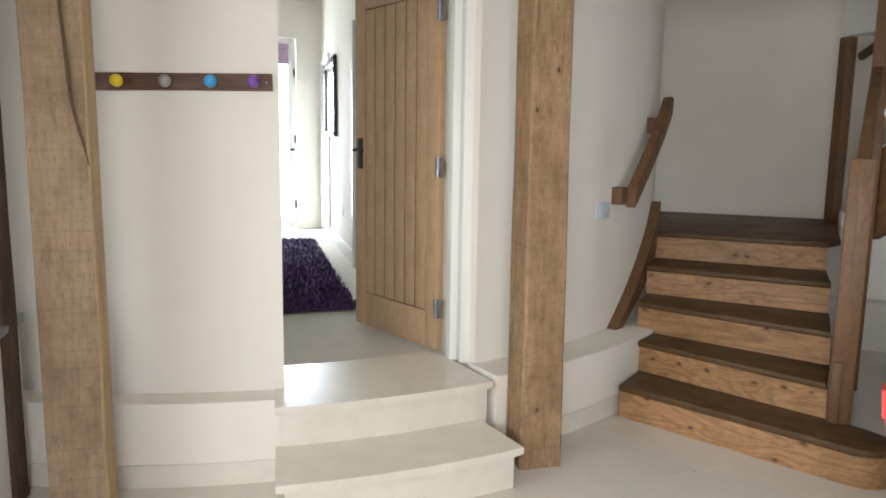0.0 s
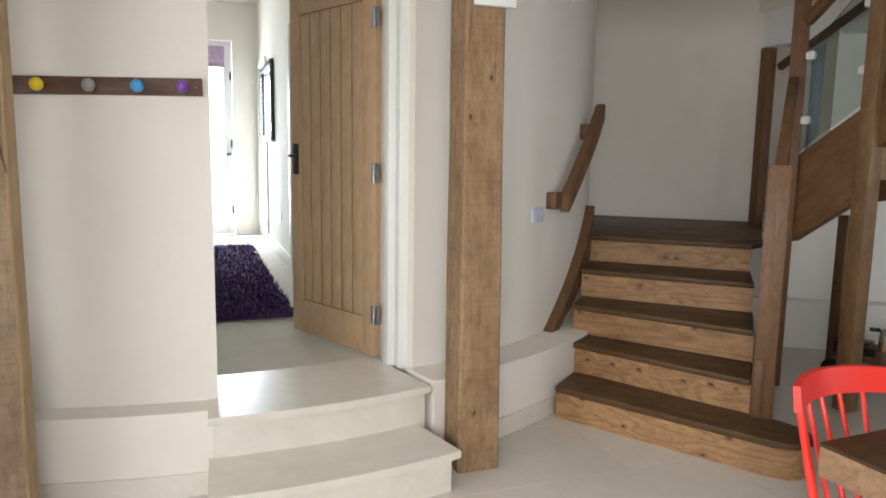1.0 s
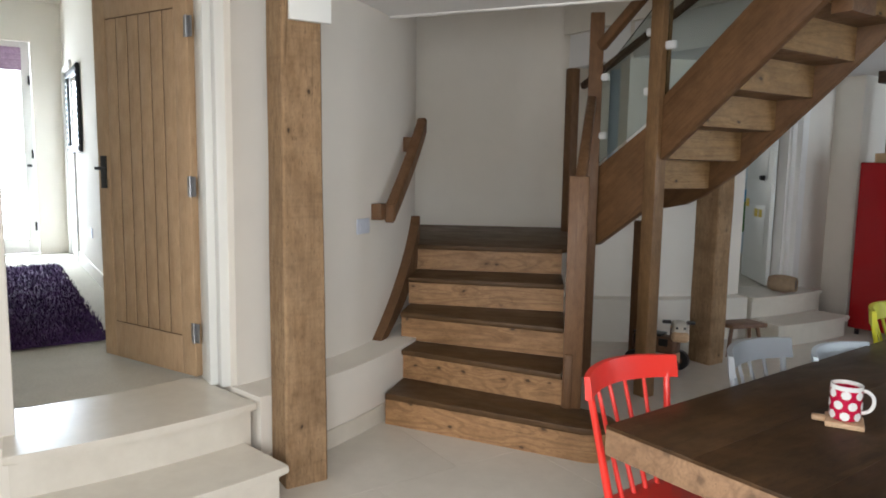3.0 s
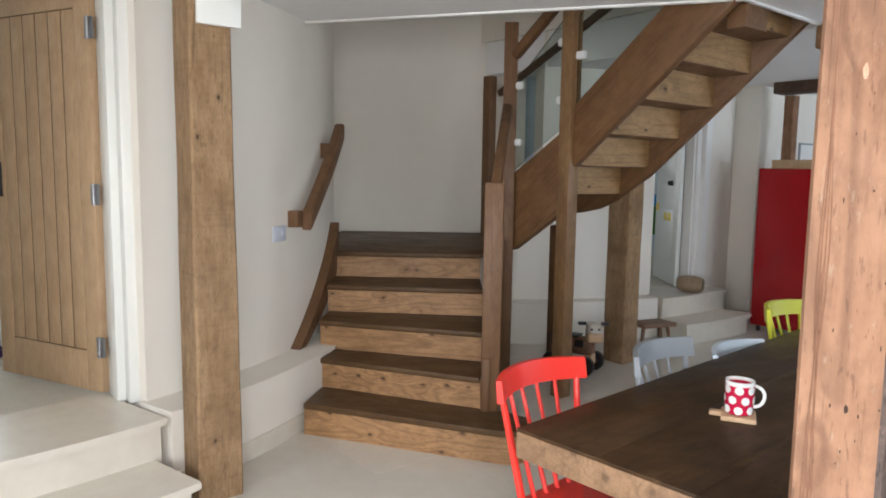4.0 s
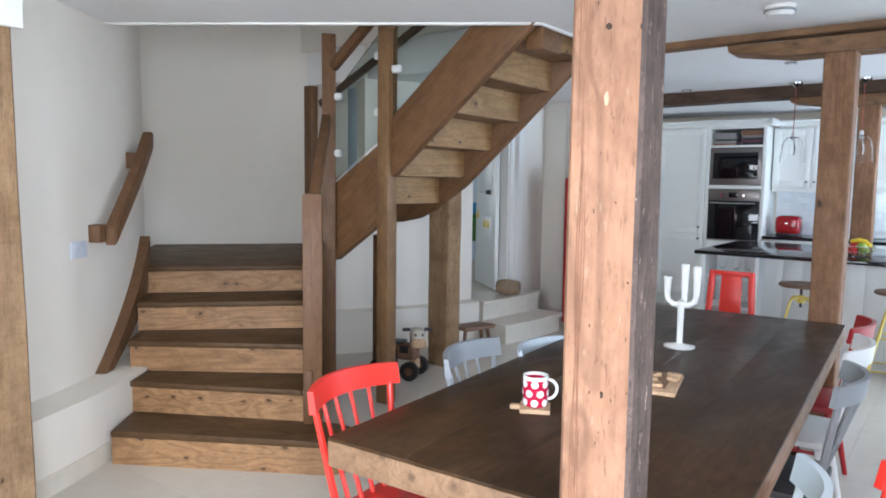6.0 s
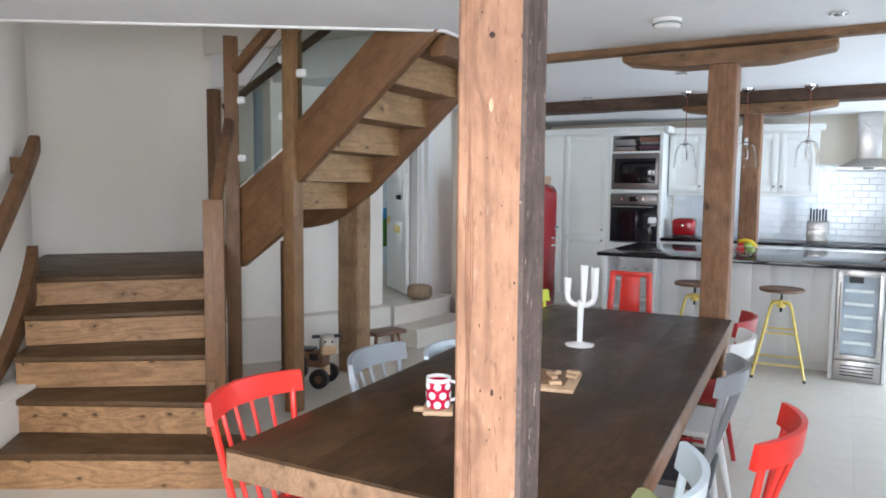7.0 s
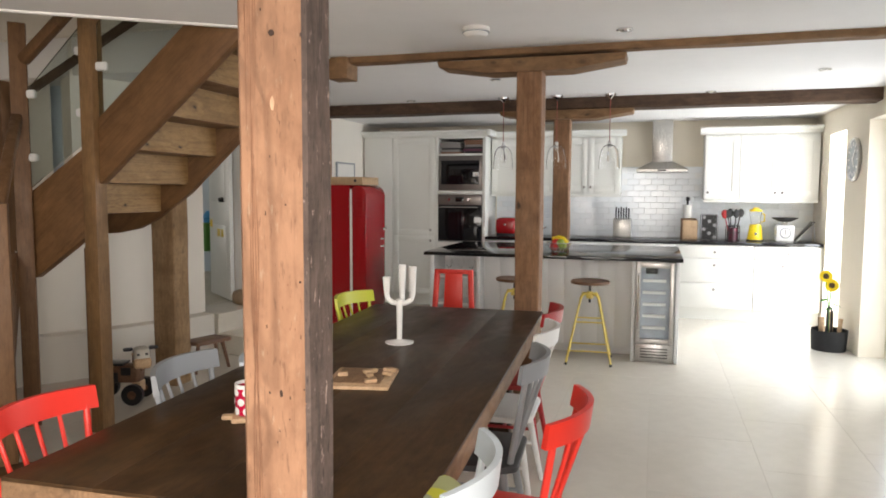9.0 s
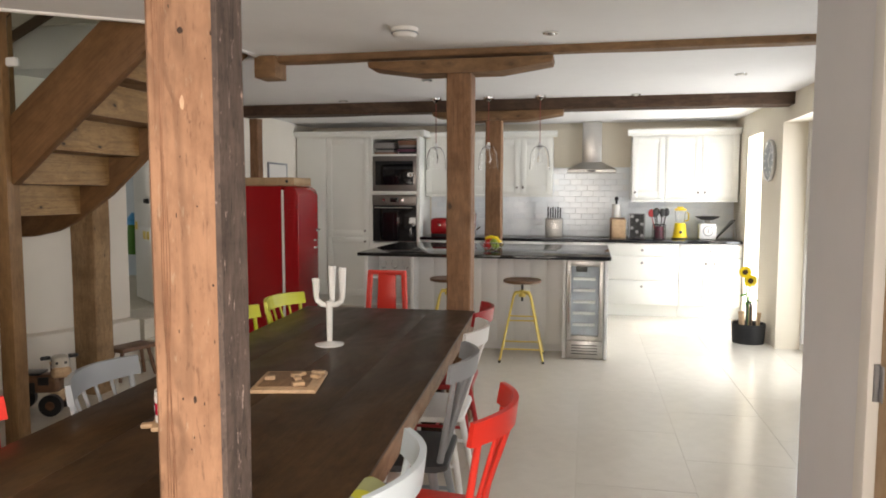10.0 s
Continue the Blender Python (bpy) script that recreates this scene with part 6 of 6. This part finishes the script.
for a, L, w in ((0.6, 0.09, 0.008), (2.4, 0.13, 0.006)):
    part("hand_pointer", box(B(), -w, w, -0.02, L, 0.030, 0.033, 0, M @ Matrix.Rotation(a, 4, "Z")), WHITE, ck_)
pl = thing("tool_basket", (7.98, -1.53, 0), "black felt basket with wooden tool handles and sunflowers", "basket")
part("basket", lathe(B(), [(0, 0), (0.15, 0), (0.158, 0.1), (0.162, 0.2), (0.155, 0.2), (0.15, 0.1), (0.142, 0.02), (0, 0.02)], (7.98, -1.53, 0), 22), carpet("black_felt", (0.012, 0.012, 0.012), (0.03, 0.03, 0.032), 90, 0.5), pl)
for x, y, h in ((-0.06, 0.06, 0.33), (0.04, -0.02, 0.36), (-0.02, -0.07, 0.31), (0.07, 0.05, 0.30)):
    part("tool_handle", rod(B(), (7.98 + x, -1.53 + y, 0.03), (7.98 + x * 1.3, -1.53 + y * 1.3, h), 0.016, 0.02), PALE_WOOD, pl)
part("loop_handle", tube(B(), [(7.94, -1.50, 0.15), (7.94, -1.50, 0.38), (7.96, -1.52, 0.42), (8.0, -1.55, 0.38), (8.0, -1.55, 0.15)], 0.01), BLACK, pl)
sf = thing("sunflower", (7.98, -1.50, 0.05), "yellow sunflowers on long stems in the basket", "flowers")
DISC = paint("sunflower_disc", (0.06, 0.03, 0.01), 0.9, 0.3)
for x, y, z, r in ((7.93, -1.47, 0.72, 0.065), (7.96, -1.53, 0.63, 0.07)):
    part("stem", tube(B(), [(7.98, -1.52, 0.05), (7.98, -1.52, 0.35), (x + 0.02, y, z)], 0.006), GREEN, sf)
    b = B()
    M = Matrix.Translation((x, y, z)) @ Matrix.Rotation(radians(-80), 4, "Y")
    for k in range(18):
        a = k * math.tau / 18
        e, s = Vector((math.cos(a), math.sin(a), 0)), Vector((-math.sin(a), math.cos(a), 0))
        vs = [b.verts.new(M @ (e * p + s * q + Vector((0, 0, zz)))) for p, q, zz in ((r * 0.35, 0.006, 0), (r * 0.7, 0.014, 0.012), (r, 0, 0.004), (r * 0.7, -0.014, 0.012), (r * 0.35, -0.006, 0))]
        b.faces.new(vs)
    hd2 = part("petals", b, BRIGHT_YELLOW, sf, "", 0)
    part("disc", lathe(B(), [(0.028, 0.0), (0.026, 0.014), (0, 0.02)], n=16, m=M), DISC, hd2)
b = B()
for k, (x, y, z) in enumerate(((7.99, -1.5, 0.5), (7.96, -1.53, 0.46), (7.99, -1.55, 0.42))):
    p = Vector((x, y, z))
    e, s = Vector((-0.05, 0.05 * (-1) ** k, -0.02)), Vector((0.02, 0.025, 0))
    b.faces.new([b.verts.new(q) for q in (p, p + e * 0.6 + s, p + e * 1.5, p + e * 0.6 - s)])
part("leaf", b, GREEN, sf, "", 0)


def glazed(name, x0, x1, z0, z1, label, y=-2.0, leaves=1):
    g = thing(name, ((x0 + x1) / 2, y, z0), label, "window", kind="structure")
    b = B()
    for a, c, d, e in ((x0, x0 + 0.05, z0, z1), (x1 - 0.05, x1, z0, z1), (x0 + 0.05, x1 - 0.05, z0, z0 + 0.07), (x0 + 0.05, x1 - 0.05, z1 - 0.07, z1)):
        box(b, a, c, y, y + 0.06, d, e, 0.003)
    part("frame", b, WHITE, g)
    part("pane", box(B(), x0 + 0.05, x1 - 0.05, y + 0.025, y + 0.031, z0 + 0.07, z1 - 0.07), GLASS, g).visible_shadow = False
    return g


glazed("window_1", 8.5, 9.2, 0.0, 2.16, "white framed glazed garden door")
glazed("window_2", 6.15, 7.72, 0.0, 2.18, "white framed glazed garden door")
# window_3 is out of view, added as a place for its lamp
glazed("window_3", 3.9, 5.5, 0.55, 2.1, "unseen white framed window added to let in light")
bm = B()
box(bm, -30, 40, -40, -2.2, -0.25, -0.12)
single("ground", bm, limestone("garden_paving", (0.5, 0.47, 0.42), (0.6, 0.57, 0.5), 0.8, 0.0), "pale paving outside", "ground", "structure")

# entrance door on the near wall
plank_door("entrance_door", (2.60, -0.735), (1.76, -0.735), 0.005, 2.02, "closed oak boarded door with steel hinges", DOOR_OAK, -1)
bm = B()
box(bm, 2.605, 2.68, -0.79, -0.685, 0, 2.07, 0.004)
box(bm, 1.66, 1.735, -0.79, -0.685, 0, 2.07, 0.004)
box(bm, 1.735, 2.605, -0.79, -0.685, 2.025, 2.09, 0.004)
single("door_frame_entrance", bm, WHITE, "white door frame", "door frame", "structure")

# ---- round room doorway, toys ----
pd = thing("playroom_door", (6.68, 4.25, 0.38), "white door with yellow stickers standing open", "door")
M = Matrix.Translation((6.68, 4.25, 0)) @ Matrix.Rotation(radians(50), 4, "Z")
part("leaf", box(B(), 0, 0.76, -0.02, 0.02, 0.385, 2.26, 0.003, M), CREAM, pd)
for z0, z1 in ((0.6, 1.15), (1.4, 2.1)):
    part("panel", box(B(), 0.12, 0.64, 0.021, 0.026, z0, z1, 0.004, M), CREAM, pd)
part("knob", rod(B(), M @ Vector((0.20, 0.0, 1.42)), M @ Vector((0.20, 0.07, 1.42)), 0.03, 0.022), IRON, pd)
for x, z in ((0.20, 1.03), (0.33, 1.03), (0.62, 1.12)):
    part("sticker", box(B(), x, x + 0.1, 0.0265, 0.029, z, z + 0.08, 0.002, M), BRIGHT_YELLOW, pd, "yellow sticker")
bm = B()
arc(bm, C2, R2 - 0.26, R2 - 0.16, 258.32, 259.3, 0.373, 2.278, 2)
arc(bm, C2, R2 - 0.13, R2 - 0.04, 269.1, 273.38, 0.373, 2.278, 6)
arc(bm, C2, R2 - 0.10, R2 + 0.012, 271.4, 273.37, 0.373, 2.278, 3)
arc(bm, C2, R2 - 0.05, R2 - 0.02, 269.5, 270.3, 0.373, 2.278, 2)
single("door_frame_playroom", bm, WHITE, "white moulded door frame", "door frame", "structure")
cl = thing("hanging_coat", (7.86, 5.32, 0.8), "green and blue coat hanging in the round room", "coat")
part("coat", lathe(B(), [(0.04, 0.45), (0.10, 0.42), (0.11, 0.3), (0.12, 0.1), (0.11, 0.08), (0, 0.08)], (7.86, 5.32, 0.70), 16), GREEN, cl)
part("collar", lathe(B(), [(0.11, 0.0), (0.12, 0.06), (0.06, 0.14), (0, 0.14)], (7.86, 5.32, 1.13), 16), BLUE, cl)

TERRA = paint("basket_brown", (0.34, 0.24, 0.15), 0.8, 0.25, 18, 0.4)
pt = thing("clay_pot", (6.55, 4.02, 0.372), "brown woven pot lying on its side on the step", "pot")
M = Matrix.Translation((6.50, 4.12, 0.455)) @ Matrix.Rotation(radians(-72), 4, "Z") @ Matrix.Rotation(radians(90), 4, "Y") @ Matrix.Diagonal((0.82, 0.82, 1.0, 1.0))
part("body", lathe(B(), [(0, 0), (0.07, 0.0), (0.095, 0.05), (0.1, 0.14), (0.085, 0.22), (0.075, 0.24), (0.065, 0.235), (0.08, 0.14), (0.07, 0.04), (0, 0.03)], n=26, m=M), TERRA, pt)
part("mouth", lathe(B(), [(0.066, 0.228), (0.0, 0.222)], n=22, m=M), BLACK, pt)

sl = thing("milking_stool", (5.47, 3.72, 0), "small dark wooden stool by the steps", "stool")
part("seat", prism(B(), [(5.30, 3.66), (5.62, 3.56), (5.66, 3.76), (5.34, 3.86)], 0.235, 0.268, 0.008), STOOL_WOOD, sl)
for x, y in ((5.35, 3.70), (5.58, 3.63), (5.38, 3.80), (5.61, 3.72)):
    part("leg", rod(B(), (x + (x - 5.48) * 0.35, y + (y - 3.71) * 0.5, 0), (x, y, 0.24), 0.013, 0.017), STOOL_WOOD, sl)

toy = thing("ride_on_toy", (4.5, 3.78, 0), "wooden ride-on animal toy with black wheels", "toy")
b = B()
M = Matrix.Translation((4.535, 3.76, 0)) @ Matrix.Rotation(radians(-72), 4, "Z")
COWHIDE = paint("cream_toy_paint", (0.60, 0.56, 0.48), 0.5, 0.2, 20)
part("body", box(B(), -0.18, 0.16, -0.06, 0.06, 0.14, 0.27, 0.03, M, 3), STOOL_WOOD, toy)
for x0, x1, z0, z1 in ((-0.16, -0.08, 0.19, 0.262), (-0.05, 0.01, 0.15, 0.22), (0.03, 0.10, 0.2, 0.255)):
    part("hide_patch", box(B(), x0, x1, -0.0625, 0.0625, z0, z1, 0.002, M), BLACK, toy)
part("seat_pad", box(B(), -0.17, 0.05, -0.065, 0.065, 0.268, 0.285, 0.008, M), BLACK, toy)
part("neck", box(B(), 0.10, 0.17, -0.035, 0.035, 0.22, 0.36, 0.01, M), STOOL_WOOD, toy)
M0, M = M, M @ Matrix.Translation((0.15, 0, 0)) @ Matrix.Rotation(radians(-62), 4, "Z") @ Matrix.Translation((0, 0, 0.33)) @ Matrix.Scale(1.05, 4) @ Matrix.Translation((-0.15, 0, -0.33))
part("head", box(B(), 0.13, 0.27, -0.05, 0.05, 0.29, 0.40, 0.03, M, 3), COWHIDE, toy)
part("muzzle", box(B(), 0.225, 0.29, -0.058, 0.058, 0.265, 0.335, 0.025, M, 3), PALE_WOOD, toy)
for s in (-1, 1):
    part("ear", box(B(), 0.15, 0.175, min(s * 0.05, s * 0.11), max(s * 0.05, s * 0.11), 0.37, 0.395, 0.008, M), BLACK, toy)
    part("eye", box(B(), 0.268, 0.273, s * 0.025 - 0.008, s * 0.025 + 0.008, 0.355, 0.371, 0.002, M), BLACK, toy)
    part("patch", box(B(), 0.17, 0.23, min(s * 0.0505, s * 0.0515), max(s * 0.0505, s * 0.0515), 0.33, 0.385, 0, M), BLACK, toy)
M = M0
part("handlebar", rod(B(), M @ Vector((0.13, -0.09, 0.36)), M @ Vector((0.13, 0.09, 0.36)), 0.008), PALE_WOOD, toy)
for x in (-0.13, 0.13):
    part("axle", rod(B(), M @ Vector((x, -0.12, 0.075)), M @ Vector((x, 0.12, 0.075)), 0.008), IRON, toy)
    part("fork", box(B(), x - 0.03, x + 0.03, -0.05, 0.05, 0.07, 0.15, 0.008, M), PALE_WOOD, toy)
    for s in (-1, 1):
        w = part("wheel", rod(B(), M @ Vector((x, s * 0.085, 0.075)), M @ Vector((x, s * 0.125, 0.075)), 0.074, n=24), BLACK, toy)
        part("hub", rod(B(), M @ Vector((x, s * 0.083, 0.075)), M @ Vector((x, s * 0.128, 0.075)), 0.03, n=18), STOOL_WOOD, w)

wl = thing("wall_light", (4.78, 5.47, 3.0), "small dark wall light high over the landing", "lamp")
part("housing", box(B(), 4.72, 4.80, 5.38, 5.46, 2.96, 3.03, 0.01), IRON, wl)
part("arm", rod(B(), (4.77, 5.42, 3.0), (4.82, 5.47, 3.0), 0.012), IRON, wl)

# ---- wall tiles behind the worktop ----
m, nt, bs = mat("metro_tile_glaze", 0.10)
oi = nt.nodes.new("ShaderNodeObjectInfo")
nt.links.new(ramp(nt, oi.outputs["Random"], ((0, (0.78, 0.815, 0.84)), (1, (0.86, 0.885, 0.90)))), bs.inputs["Base Color"])
bump(nt, bs, noise_tex(nt, coords(nt, (1, 1, 1), "Object"), 14, 2), 0.25, 0.004)
tb = box(B(), -0.010, 0, -0.0738, 0.0738, 0.0012, 0.0738, 0.003, None, 1)
tile_mesh = finish(tb, "tile", m, 40)
single("tile_grout", box(B(), 9.894, 9.901, -1.72, 2.2, 0.94, 1.845), TILE_GROUT, "pale tile grout on the kitchen wall", "trim", "structure")
for r in range(12):
    z = 0.941 + r * 0.075
    for k in range(27):
        y = 2.12 - k * 0.15 - (0.075 if r % 2 else 0)
        if y - 0.075 < -1.72 or (z > 1.42 and not -0.40 < y < 0.50):
            continue
        o = new("tile", tile_mesh)
        o.parent = wall_kitchen
        o.location = (9.893, y, z)
        o.rotation_euler = (radians(random.uniform(-0.4, 0.4)), 0, radians(random.uniform(-0.7, 0.7)))

# ---- floor tiles ----
TW, TD = 0.9, 0.6
fm = finish(box(B(), -TW / 2 + 0.0009, TW / 2 - 0.0009, -TD / 2 + 0.0009, TD / 2 - 0.0009, -0.02, 0, 0.0003, None, 1), "floor_tile", FLOOR_STONE, 40)
row = 0
y = -1.98
while y < 5.0:
    x = -2.2 + (0.45 if row % 2 else 0.0)
    while x < 10.2:
        if y < -1.0 and x < 3.0:
            x += TW
            continue
        o = new("floor_tile", fm)
        o.parent = floor
        o.location = (x, y, 0.0)
        o.rotation_euler = (0, 0, 0)
        x += TW
    y += TD
    row += 1
